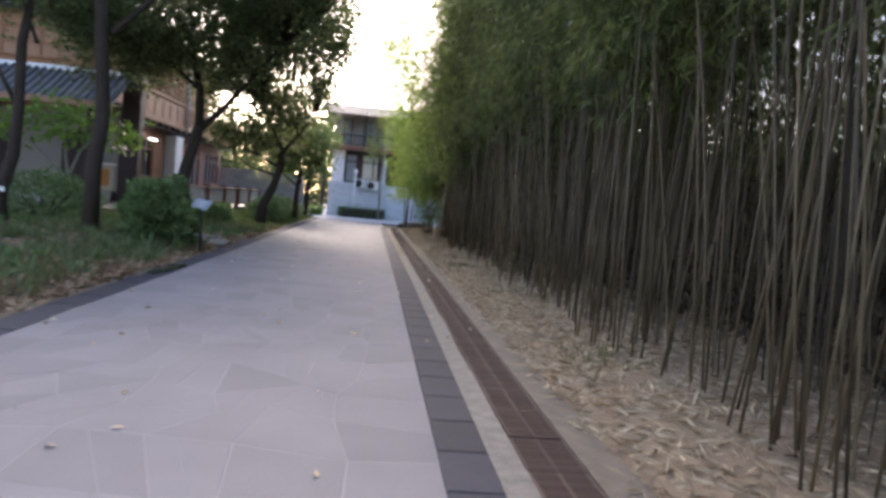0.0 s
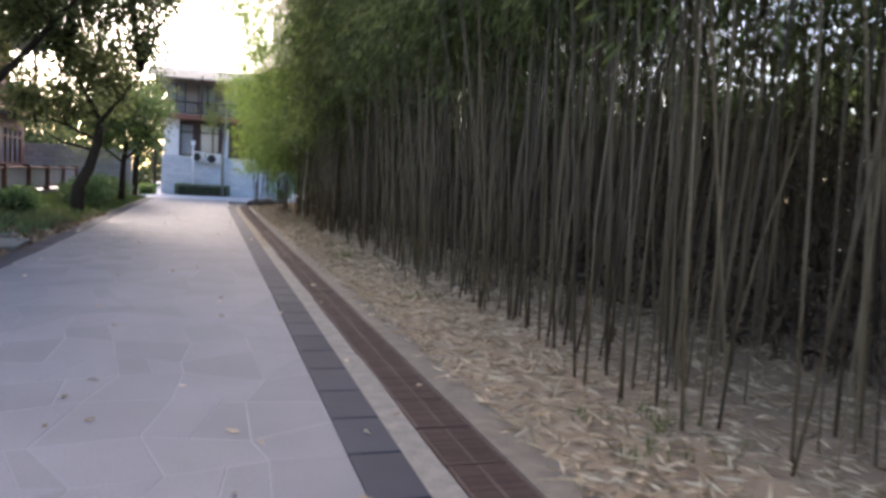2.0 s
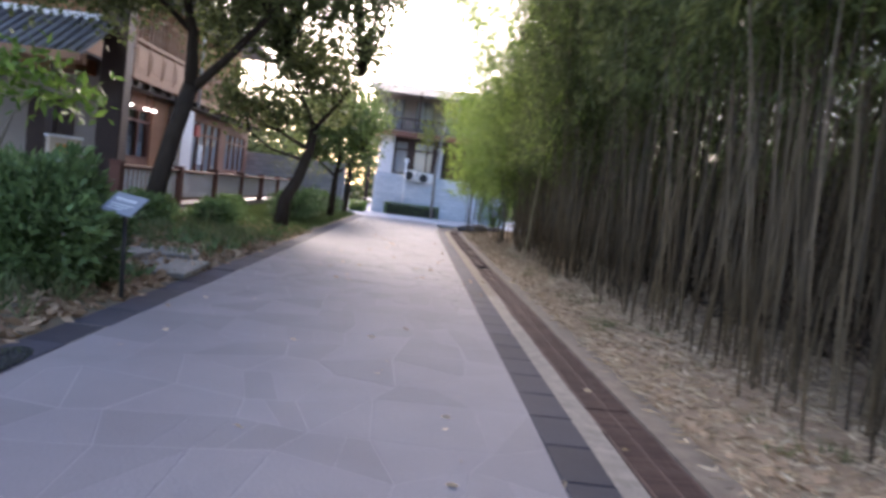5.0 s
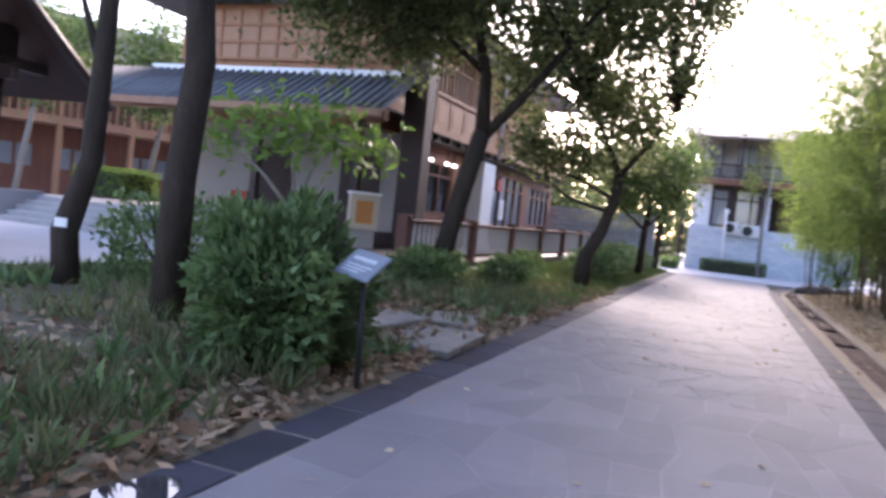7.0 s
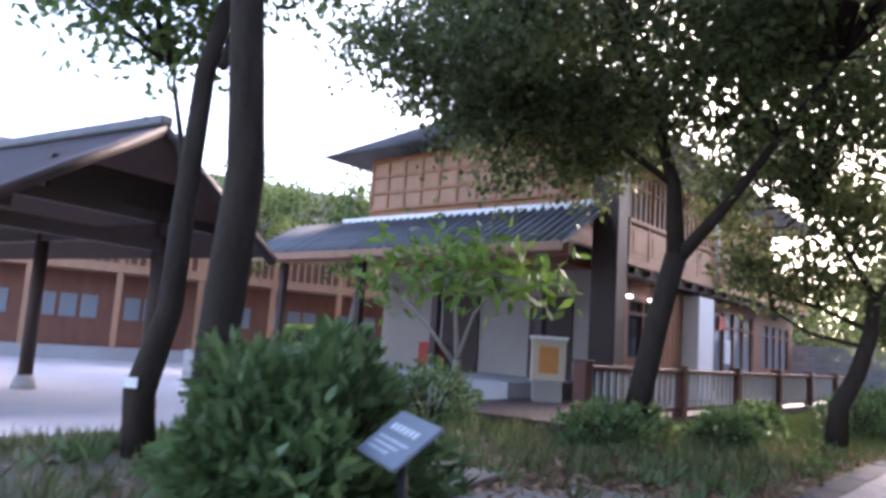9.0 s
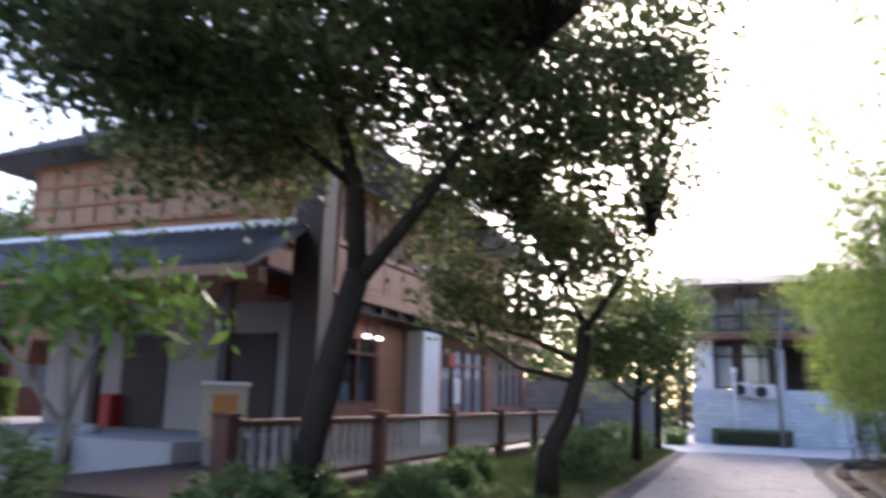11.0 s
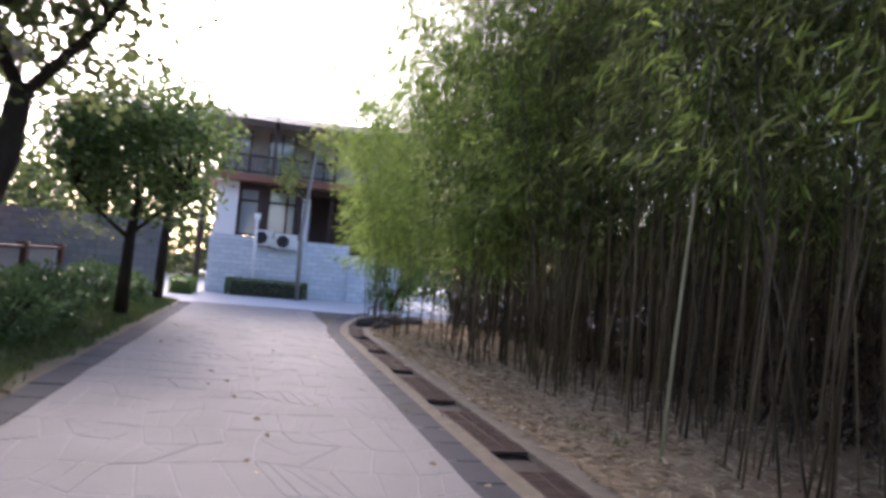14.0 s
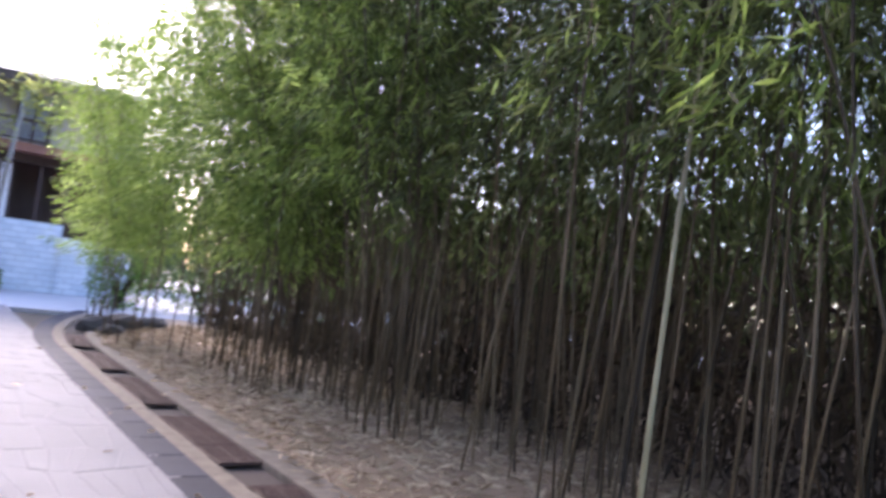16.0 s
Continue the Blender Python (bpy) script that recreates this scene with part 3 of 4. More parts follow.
def hedge(x0, y0, z0, x1, y1, z1, n, material, label, size=0.07, name="hedge"):
    r = np.random.default_rng(int(abs(x0 * 31 + y0 * 7)))
    t = thing(name, (x0 + x1) / 2, (y0 + y1) / 2, z0, label, "hedge")
    a, c, h = (x1 - x0) / 2, (y1 - y0) / 2, z1 - z0
    p = np.stack([r.uniform(-a, a, n), r.uniform(-c, c, n), r.uniform(0.02, h, n)], 1)
    k = r.integers(0, 5, n)
    p[k == 0, 0], p[k == 1, 0], p[k == 2, 1], p[k == 3, 1], p[k == 4, 2] = -a, a, -c, c, h
    p += r.normal(0, 0.025, (n, 3))
    p[:, 2] = np.maximum(p[:, 2], 0.01)
    # solid black box standing in for the shade between the leaves
    part("shade_core", boxed(-a * 0.92, -c * 0.85, 0, a * 0.92, c * 0.85, h * 0.9), M_BLACK, t)
    leaves("leafage", p, r.normal(size=(n, 3)) + np.array([0, 0, 0.4]), size, size * 0.5, material, t, r)
    return t


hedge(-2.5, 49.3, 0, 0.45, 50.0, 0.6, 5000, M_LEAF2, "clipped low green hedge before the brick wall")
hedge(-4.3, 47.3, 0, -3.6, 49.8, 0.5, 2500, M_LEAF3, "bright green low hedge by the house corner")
sw = part("garden_wall", boxed(-16.0, 46.0, -0.1, -4.6, 46.4, 2.4), M_STONEWALL)
tagged(sw, "low grey stone garden wall", "wall", kind="structure")


def rock(x, y, z, s, seed):
    b = bmesh.new()
    bmesh.ops.create_icosphere(b, subdivisions=2, radius=1)
    for v in b.verts:
        k = 1 + 0.35 * noise.noise(v.co * 1.6 + Vector((seed, 0, 0)))
        v.co = Vector((v.co.x * s * k * 1.3, v.co.y * s * k, max(-0.1, v.co.z * s * k * 0.7)))
    o = part("rock", b, M_ROCK)
    o.location = (x, y, z)
    tagged(o, "dark rough garden rock on the ground", "rock", "rocks at the lane's bend")


for k, (x, y, s) in enumerate(((1.5, 38.9, 0.3), (2.0, 39.3, 0.38), (2.7, 39.7, 0.3), (1.65, 38.2, 0.2))):
    rock(x, y, 0.08, s, k * 3.1)

# ---- timber tea house ----
K, RZ = (-9.2, 27.0, 0), 90.0
tea = thing("timber_house", *K, "two-storey timber house with balcony and tiled porch roof", "house", rz=RZ)
# in its own frame: x runs along the lane side away from the corner, y into the house
part("platform", boxed(-1.2, 1.0, -0.1, 18, 12, 0.74), M_STEP, tea, "stone platform")
part("deck", boxed(-4.6, -2.62, 0.26, 18.0, 0.98, 0.4), M_WOODD, tea, "dark timber deck")
part("deck_base", boxed(-4.4, -2.4, -0.1, 17.9, 0.96, 0.26), M_WOODD, tea)
# lane-side ground wall: piers, sills and heads round the windows
for x0, z0, x1, z1 in ((1.5, 0.4, 2.9, 3.4), (2.9, 0.4, 4.75, 1.4), (2.9, 2.95, 4.75, 3.4), (4.75, 0.4, 9.0, 3.4), (9.0, 0.4, 13.0, 1.1), (9.0, 3.15, 13.0, 3.4), (13.0, 0.4, 14.0, 3.4), (14.0, 0.4, 17.6, 1.3), (14.0, 3.0, 17.6, 3.4), (17.6, 0.4, 18.1, 3.4)):
    part("wall_bay", boxed(x0, 0.25, z0, x1, 0.5, z1), M_WOOD, tea, "red-brown boarded wall")
pbm = boxed(6.4, -0.25, 0.4, 7.6, 0.245, 3.3, 0.02)
box(pbm, 6.34, -0.31, 0.4, 7.66, 0.245, 0.62, 0.015)
part("white_pillar", pbm, M_WHITE, tea, "white plastered pillar")
# boards standing a little proud of the wall between the window and the pillar
bdm = data_of("wall_board", boxed(-0.135, 0.215, 0.42, 0.135, 0.249, 3.3, 0.008), M_WOODO)
for k in range(5):
    o = new("wall_board", bdm)
    o.parent, o.location = tea, (4.95 + k * 0.285, 0, 0)


def timber_window(x0, x1, z0, z1, y, n, parent, material=M_RAIL, glass=M_GLASS):
    w = part("window", boxed(x0, y + 0.08, z0, x1, y + 0.1, z1), glass, parent)
    b = bmesh.new()
    s = (x1 - x0) / n
    for k in range(n + 1):
        box(b, x0 + k * s - 0.05, y, z0, x0 + k * s + 0.05, y + 0.14, z1)
    for z in (z0, z0 + (z1 - z0) * 0.72, z1 - 0.08):
        box(b, x0 - 0.05, y - 0.01, z, x1 + 0.05, y + 0.13, z + 0.08)
    part("window_frame", b, material, w)
    return w


timber_window(2.95, 4.7, 1.4, 2.95, 0.27, 2, tea)
timber_window(9.05, 12.95, 1.1, 3.15, 0.27, 4, tea, M_WOOD, M_GLASSL)
timber_window(14.05, 17.55, 1.3, 3.0, 0.27, 4, tea, M_WOOD, M_GLASSL)
part("red_notice", boxed(9.35, 0.2, 2.5, 10.0, 0.25, 2.95), M_RED, tea)
part("white_notice", boxed(9.9, 0.2, 1.45, 10.5, 0.25, 2.2), M_INK, tea, "white notice sheet on the door")
# balcony
part("balcony_beam", boxed(1.5, -0.2, 3.4, 18.2, 0.5, 3.6), M_WOODD, tea, "dark beam under the balcony")
part("balcony_ledge", boxed(1.5, -0.36, 3.6, 18.3, 0.5, 3.74, 0.01), M_WOODL, tea)
jd = data_of("joist_end", boxed(-0.05, -0.34, 3.44, 0.05, -0.205, 3.595, 0.008), M_WOODD)
for k in range(18):
    o = new("joist_end", jd)
    o.parent, o.location = tea, (2.0 + k * 0.92, 0, 0)
pd = data_of("balcony_panel", boxed(-0.5, -0.03, 3.82, 0.5, 0.03, 4.58), M_WOODL)
pd_in = data_of("raised_field", boxed(-0.38, -0.045, 3.94, 0.38, -0.031, 4.46, 0.006), M_WOODL)
for k in range(5):
    o = new("balcony_panel", pd)
    o.parent, o.location = tea, (2.3 + k * 1.1, -0.24, 0)
    q = new("raised_field", pd_in)
    q.parent = o
for k in range(16):
    part("rail_post", boxed(1.7 + k * 1.1, -0.29, 3.74, 1.8 + k * 1.1, -0.19, 4.72, 0.008), M_WOODL, tea)
part("balcony_rail", boxed(1.65, -0.32, 4.64, 18.2, -0.16, 4.75, 0.015), M_WOODL, tea)
part("foot_rail", boxed(1.65, -0.3, 3.74, 18.2, -0.18, 3.81), M_WOODL, tea)
bd2 = data_of("balcony_slat", boxed(-0.03, -0.02, 3.81, 0.03, 0.02, 4.64), M_WOODL)
for k in range(70):
    o = new("balcony_slat", bd2)
    o.parent, o.location = tea, (7.55 + k * 0.148, -0.24, 0)
part("balcony_post", tube(bmesh.new(), [(7.4, -0.4, 3.5), (7.4, -0.4, 6.6)], [0.06, 0.06], 10), M_CURTAINSKY, tea, "pale slim post on the balcony")
for x in (13.0, 18.1):
    part("balcony_post", boxed(x - 0.07, -0.3, 4.75, x + 0.07, -0.16, 6.9), M_WOODL, tea)
part("upper_core", boxed(1.25, 1.1, 3.6, 18.0, 8.0, 6.95), M_WOODO, tea, "orange-brown upper storey")
# upper windows: the sky's bright reflection is put in as white panes
for k in range(8):
    timber_window(1.9 + k * 2.0, 3.6 + k * 2.0, 4.75, 6.7, 0.94, 5, tea, M_WOODL, M_CURTAINSKY)
# gable side upper windows
b = bmesh.new()
for k in range(11):
    box(b, 1.15, 1.3 + k * 0.66, 5.3, 1.24, 1.38 + k * 0.66, 6.8)
for z in (5.3, 5.8, 6.3, 6.78):
    box(b, 1.14, 1.2, z, 1.235, 7.95, z + 0.08)
part("lattice", b, M_WOODO, tea, "orange wooden lattice windows")
part("upper_glass", boxed(1.2, 1.3, 5.38, 1.246, 7.9, 6.78), M_WOODL, tea)
b = bmesh.new()
for p in (((0.3, -0.8, 6.95), (19, -0.8, 6.95), (17.5, 4.5, 8.6), (2.6, 4.5, 8.6)), ((0.3, 9.4, 6.95), (0.3, -0.8, 6.95), (2.6, 4.5, 8.6)), ((19, 9.4, 6.95), (0.3, 9.4, 6.95), (2.6, 4.5, 8.6), (17.5, 4.5, 8.6)), ((19, -0.8, 6.95), (19, 9.4, 6.95), (17.5, 4.5, 8.6))):
    b.faces.new([b.verts.new(q) for q in p])
bmesh.ops.solidify(b, geom=b.faces[:], thickness=0.15)
part("roof", b, M_TILE, tea, "grey tiled roof")
# porch on the gable side
part("porch_ceiling", boxed(-0.2, 0.66, 4.0, 2.7, 10.6, 4.07), M_WOODD, tea)
part("porch_wall", boxed(2.55, 0.66, 0.74, 2.75, 8.4, 4.0), M_GREYWALL, tea, "shaded grey plaster wall")
for y in (1.6, 4.6):
    part("porch_door", boxed(2.48, y, 0.74, 2.548, y + 1.3, 2.9), M_WOODD, tea)
for y in (0.9, 4.0, 6.8, 10.2):
    part("porch_post", boxed(-0.1, y, 0.9, 0.1, y + 0.2, 3.9, 0.015), M_WOODD, tea)
    part("post_plinth", tube(bmesh.new(), [(0, y + 0.1, 0.74), (0, y + 0.1, 0.82), (0, y + 0.1, 0.92)], [0.2, 0.2, 0.14], 10), M_STEP, tea, "round stone plinth")
part("porch_beam", boxed(-0.12, 0.3, 3.62, 0.12, 10.9, 3.9), M_WOODL, tea, "pale timber eaves beam")
roof = part("porch_roof", boxed(0, 0.0, -0.06, 2.34, 11.2, 0.02), M_TILE, tea, "grey tiled lean-to roof")
roof.location, roof.rotation_euler = (-0.9, 0, 3.78), (0, radians(-30), 0)
td = data_of("roof_tile_row", tube(bmesh.new(), [(-0.02, 0, 0.03), (2.32, 0, 0.03)], [0.07, 0.07], 6), M_TILE)
for k in range(42):
    o = new("cover_tile", td)
    o.parent, o.location = roof, (0, 0.15 + k * 0.265, 0)
part("eaves_board", boxed(-0.97, 0.0, 3.6, -0.915, 11.2, 3.79), M_WOODL, tea)
part("ridge_board", boxed(1.05, 0.3, 4.9, 1.2, 9.0, 5.1), M_WHITE, tea, "bright white flashing board")
part("corner_pier", boxed(0.95, -0.35, 0.4, 1.495, 0.3, 6.8, 0.02), M_WOODD, tea, "dark brown corner pier")
for x in (2.4, 3.7, 4.3):
    part("lamp", boxed(x, 0.0, 2.9, x + 0.22, 0.1, 2.97, 0.015), M_LAMP, tea, "small lit lamp under the balcony")
    part("lamp_rod", boxed(x + 0.1, 0.04, 2.97, x + 0.12, 0.06, 3.4), M_BLACK, tea)
# deck rail
rail = thing("deck_rail", *K, "red-brown timber rail with pale balusters on the deck", "railing", rz=RZ)
POSTS = (-4.4, -0.6, 2.6, 5.8, 9.0, 12.2, 15.4)
for x in POSTS:
    part("post", boxed(x - 0.11, -2.62, 0.4, x + 0.11, -2.4, 1.32, 0.012), M_RAIL, rail)
    part("post_cap", boxed(x - 0.13, -2.64, 1.32, x + 0.13, -2.38, 1.36, 0.008), M_RAIL, rail)
part("top_rail", boxed(-4.5, -2.58, 1.2, 15.5, -2.44, 1.28, 0.012), M_RAIL, rail)
part("bottom_rail", boxed(-4.5, -2.54, 0.5, 15.5, -2.48, 0.57), M_RAIL, rail)
bd3 = data_of("baluster", boxed(-0.055, -0.018, 0.57, 0.055, 0.018, 1.2, 0.006), M_BALUSTER)
for k in range(78):
    x = -4.15 + k * 0.25
    if all(abs(x - q) > 0.16 for q in POSTS):
        o = new("baluster", bd3)
        o.parent, o.location = rail, (x, -2.51, 0)
steps = thing("steps", *K, "pale stone steps up to the porch", "steps", rz=RZ)
for k in range(5):
    part("step", boxed(-2.75 + k * 0.31, 3.2, -0.1, -1.205, 10.4, 0.15 * (k + 1), 0.01), M_STEP, steps)
part("cheek_wall", boxed(-2.75, 10.402, -0.1, -1.205, 10.9, 0.85), M_STEP, steps)
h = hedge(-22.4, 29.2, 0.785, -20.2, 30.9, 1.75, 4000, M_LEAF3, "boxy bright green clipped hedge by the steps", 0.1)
bx = thing("notice_pedestal", -9.45, 26.15, 0.4, "beige pedestal box with an orange printed panel", "pedestal", rz=35)
part("base", boxed(-0.3, -0.22, 0.0, 0.3, 0.22, 0.45, 0.01), M_GREYWALL, bx)
part("cabinet", boxed(-0.35, -0.26, 0.45, 0.35, 0.26, 1.3, 0.01), M_BEIGE, bx)
part("cap", boxed(-0.39, -0.3, 1.3, 0.39, 0.3, 1.36, 0.01), M_WHITE, bx)
part("print", boxed(-0.2, -0.268, 0.6, 0.2, -0.262, 1.15), M_ORANGE, bx)
rbx = thing("fire_box", -15.3, 29.3, 0.742, "red fire equipment box on the porch", "fire box", rz=RZ)
part("cabinet", boxed(-0.2, -0.35, 0, 0.2, 0.35, 0.75, 0.02), M_RED, rbx)
part("door", boxed(-0.215, -0.3, 0.06, -0.2, 0.3, 0.7), M_RED, rbx)

# ---- far timber house across the plaza ----
far = thing("far_timber_house", -30.5, 25.0, 0, "long two-storey red-brown timber house across the plaza", "house", rz=72)
part("base", boxed(-14, -0.3, -0.1, 30, 6, 0.5), M_STEP, far)
part("ground_wall", boxed(-14, 0.6, 0.5, 30, 6, 3.4), M_WOOD, far, "red-brown boarded wall")
part("balcony_floor", boxed(-14, -0.9, 3.4, 30, 1, 3.75), M_WOODL, far)
part("upper_wall", boxed(-14, 1.2, 3.75, 30, 6, 6.6), M_WOOD, far)
part("balcony_rail", boxed(-14, -0.9, 4.65, 30, -0.8, 4.78), M_WOODL, far)
wd = data_of("window_pane", boxed(-0.3, 0.55, 1.6, 0.3, 0.59, 2.5), M_GLASSL)
wd2 = data_of("upper_pane", boxed(-0.4, 1.12, 4.9, 0.4, 1.19, 6.2), M_GLASSL)
pd4 = data_of("veranda_post", boxed(-0.1, -0.85, 0.5, 0.1, -0.65, 6.6), M_WOODL)
bd4 = data_of("rail_slat", boxed(-0.04, -0.87, 3.75, 0.04, -0.83, 4.65), M_WOODL)
for k in range(14):
    for q in (0, 0.75, 1.5):
        o = new("window", wd)
        o.parent, o.location = far, (-12.6 + k * 3.1 + q, 0, 0)
    o = new("upper_window", wd2)
    o.parent, o.location = far, (-12 + k * 3.1, 0, 0)
    o = new("veranda_post", pd4)
    o.parent, o.location = far, (-13.4 + k * 3.1, 0, 0)
for k in range(130):
    o = new("rail_slat", bd4)
    o.parent, o.location = far, (-13.8 + k * 0.33, 0, 0)
b = bmesh.new()
b.faces.new([b.verts.new(p) for p in ((-15, -1.8, 6.4), (31, -1.8, 6.4), (31, 3.5, 8.8), (-15, 3.5, 8.8))])
b.faces.new([b.verts.new(p) for p in ((-15, 3.5, 8.8), (31, 3.5, 8.8), (31, 8, 6.4), (-15, 8, 6.4))])
bmesh.ops.solidify(b, geom=b.faces[:], thickness=0.2)
part("roof", b, M_TILE, far, "grey tiled roof")

# ---- pavilion ----
pav = thing("pavilion", -17.4, 18.3, 0, "open dark timber pavilion with a hipped roof", "pavilion", rz=8)
for x in (-3.5, 0.3, 4.0):
    for y in (-2.4, 0.6):
        part("post", tube(bmesh.new(), [(x, y, 0.3), (x, y, 3.4)], [0.14, 0.13], 10), M_WOODD, pav)
        part("post_base", tube(bmesh.new(), [(x, y, 0), (x, y, 0.12), (x, y, 0.3)], [0.25, 0.23, 0.17], 10), M_STEP, pav)
for y in (-2.5, 0.5):
    part("beam", boxed(-4.2, y, 3.0, 4.4, y + 0.2, 3.25), M_WOODD, pav)
part("beam", boxed(3.9, -2.5, 2.75, 4.1, 0.7, 2.98), M_WOODD, pav)
b = bmesh.new()
for f in (((-5.6, -3.2, 2.9), (4.9, -3.2, 2.9), (4.9, -0.3, 4.75), (-5.6, -0.3, 4.75)), ((-5.6, -0.3, 4.75), (4.9, -0.3, 4.75), (4.9, 2.5, 2.9), (-5.6, 2.5, 2.9))):
    b.faces.new([b.verts.new(p) for p in f])
bmesh.ops.solidify(b, geom=b.faces[:], thickness=0.16)
part("roof", b, M_WOODD, pav, "dark gabled roof with timber underside")
part("ridge", boxed(-5.7, -0.42, 4.72, 5.0, -0.18, 4.9, 0.03), M_TILE, pav)
for k in (-1, 1):
    ye = 2.5 if k > 0 else -3.2
    part("verge_board", tube(bmesh.new(), [(4.92, -0.3, 4.66), (4.92, ye, 2.82)], [0.11, 0.11], 4), M_WOODD, pav)
part("tie_beam", boxed(3.9, -2.6, 3.25, 4.1, 1.7, 3.45), M_WOODD, pav)
part("gable_board", boxed(3.95, -1.6, 3.45, 4.05, 1.0, 4.0), M_WOODD, pav)

# ---- woods beyond the houses ----
r8 = np.random.default_rng(91)
wc, wh = [], []
for k in range(560):
    u = r8.uniform(0, 1)
    if u < 0.55:
        c = np.array([r8.uniform(-45, 45), r8.uniform(63, 76), 0])
        top = 6.5
    else:
        c = np.array([r8.uniform(-62, -48), r8.uniform(0, 66), 0])
        top = 8.5
    c[2] = r8.uniform(0.5, top)
    m = 170
    wc.append(c + r8.normal(0, 1.1, (m, 3)))
    wh.append(r8.normal(size=(m, 3)))
tagged(leaves("far_woods", np.concatenate(wc), np.concatenate(wh), 0.5, 0.3, M_LEAF, None, r8), "green woods beyond the houses", "woods", kind="stuff")

# ---- trees ----
def make_tree(name, label, trunk, radii, limbs, clumps, material, leaf=(0.09, 0.05), seed=1, per=230, bark=M_BARK, category="tree"):
    """trunk: points from the ground up; limbs: point lists; clumps: (x, y, z, radius) of leaf masses."""
    r = np.random.default_rng(seed)
    base = Vector(trunk[0])
    t = thing(name, *base, label, category)
    rel = lambda p: Vector(p) - base
    part("trunk", tube(bmesh.new(), [rel(p) for p in trunk], radii, 10), bark, t)
    for L in limbs:
        k = len(L[0])
        part("limb", tube(bmesh.new(), [rel(p) for p in L[0]], [L[1] * (1 - 0.75 * i / (k - 1)) for i in range(k)], 7), bark, t)
    b = bmesh.new()
    cs, hs = [], []
    top = rel(trunk[-1])
    ends = [rel(p) for L in limbs for p in L[0][1:]] + [top]
    for x, y, z, rad in clumps:
        c = rel((x, y, z))
        near = min(ends, key=lambda q: (q - c).length)
        mid = near.lerp(c, 0.5) + Vector(r.normal(0, 0.12, 3))
        tube(b, [near, mid, c], [0.035, 0.022, 0.008], 5)
        for _ in range(int(22 * rad * rad) + 7):
            d = r.normal(size=3)
            d = d / np.linalg.norm(d) * rad * r.uniform(0.35, 1.05) * np.array([1, 1, 0.7])
            e = np.array(c) + d
            if r.random() < 0.3:
                tube(b, [c, Vector(e)], [0.012, 0.004], 3)
            m = max(6, int(per * 0.1))
            cs.append(e + r.normal(0, 0.27, (m, 3)))
            hs.append(r.normal(0, 1, (m, 3)) + np.array([0, 0, -0.3]))
    tagged(part("twig_mass", b, bark, t), kind="stuff")
    leaves("crown", np.concatenate(cs), np.concatenate(hs), leaf[0] * 1.5, leaf[1] * 1.6, material, t, r)
    return t


def cloud(seed, centre, size, n, rad):
    r = np.random.default_rng(seed)
    out = []
    while len(out) < n:
        d = r.uniform(-1, 1, 3)
        if 0.12 < (d ** 2).sum() < 1:
            out.append((centre[0] + d[0] * size[0], centre[1] + d[1] * size[1], centre[2] + d[2] * size[2], rad * r.uniform(0.7, 1.25)))
    return out


make_tree("forked_tree", "dark leaning tree with a forked trunk and dense crown", [(-6.3, 23.5, 0.1), (-6.2, 23.6, 1.0), (-6, 23.7, 2.1), (-5.78, 23.8, 3.1)], [0.23, 0.19, 0.18, 0.17],
          [([(-5.78, 23.8, 3.0), (-5.8, 23.7, 4.2), (-6.1, 23.5, 5.4), (-6.55, 23.3, 6.8)], 0.15), ([(-5.78, 23.8, 3.0), (-5.05, 23.8, 3.8), (-4.25, 23.8, 4.8), (-3.45, 23.9, 5.9)], 0.12),
           ([(-5.8, 23.7, 4.2), (-6.75, 23.3, 5.0), (-7.95, 22.9, 5.7)], 0.07), ([(-6.1, 23.5, 5.4), (-6.25, 22.3, 6.2), (-6.55, 21.1, 6.9)], 0.06)],
          cloud(3, (-6.6, 22.9, 7.5), (4.7, 3.7, 2.8), 98, 0.9) + cloud(33, (-7.4, 23.8, 5.3), (2.7, 2.0, 0.8), 18, 0.55) + cloud(34, (-9.8, 22.7, 6.5), (1.6, 1.8, 1.1), 18, 0.6) + cloud(4, (-3.2, 23.9, 7.0), (1.9, 1.9, 1.7), 22, 0.6) + cloud(5, (-2.5, 22.6, 8.4), (2.4, 2.4, 1.2), 22, 0.55), M_LEAF, seed=21)
make_tree("bent_tree", "small bent tree with wide spreading twigs", [(-4.25, 27.5, 0.1), (-4.22, 27.55, 0.8), (-3.95, 27.7, 1.4), (-3.75, 27.9, 2.2), (-3.7, 28, 2.9)], [0.2, 0.17, 0.15, 0.13, 0.11],
          [([(-3.75, 27.9, 2.2), (-4.6, 27.8, 2.6), (-5.5, 27.6, 2.9)], 0.06), ([(-3.7, 28, 2.8), (-4.1, 27.9, 3.6), (-4.7, 27.8, 4.6)], 0.07), ([(-3.7, 28, 2.8), (-3.1, 28.1, 3.6), (-2.6, 28.2, 4.4)], 0.07),
           ([(-3.85, 27.8, 1.9), (-4.7, 27.5, 2.1), (-5.3, 27.3, 2.5)], 0.05)],
          cloud(7, (-4.3, 28.2, 5.5), (2.5, 2.2, 2.5), 58, 0.64) + cloud(17, (-2.2, 28.1, 7.6), (1.0, 1.2, 1.9), 16, 0.5) + cloud(8, (-5, 27.5, 3.3), (1.1, 1.2, 0.5), 8, 0.42) + cloud(18, (-4.6, 28.6, 8.6), (2.0, 2.0, 1.2), 18, 0.6), M_LEAF, seed=22)
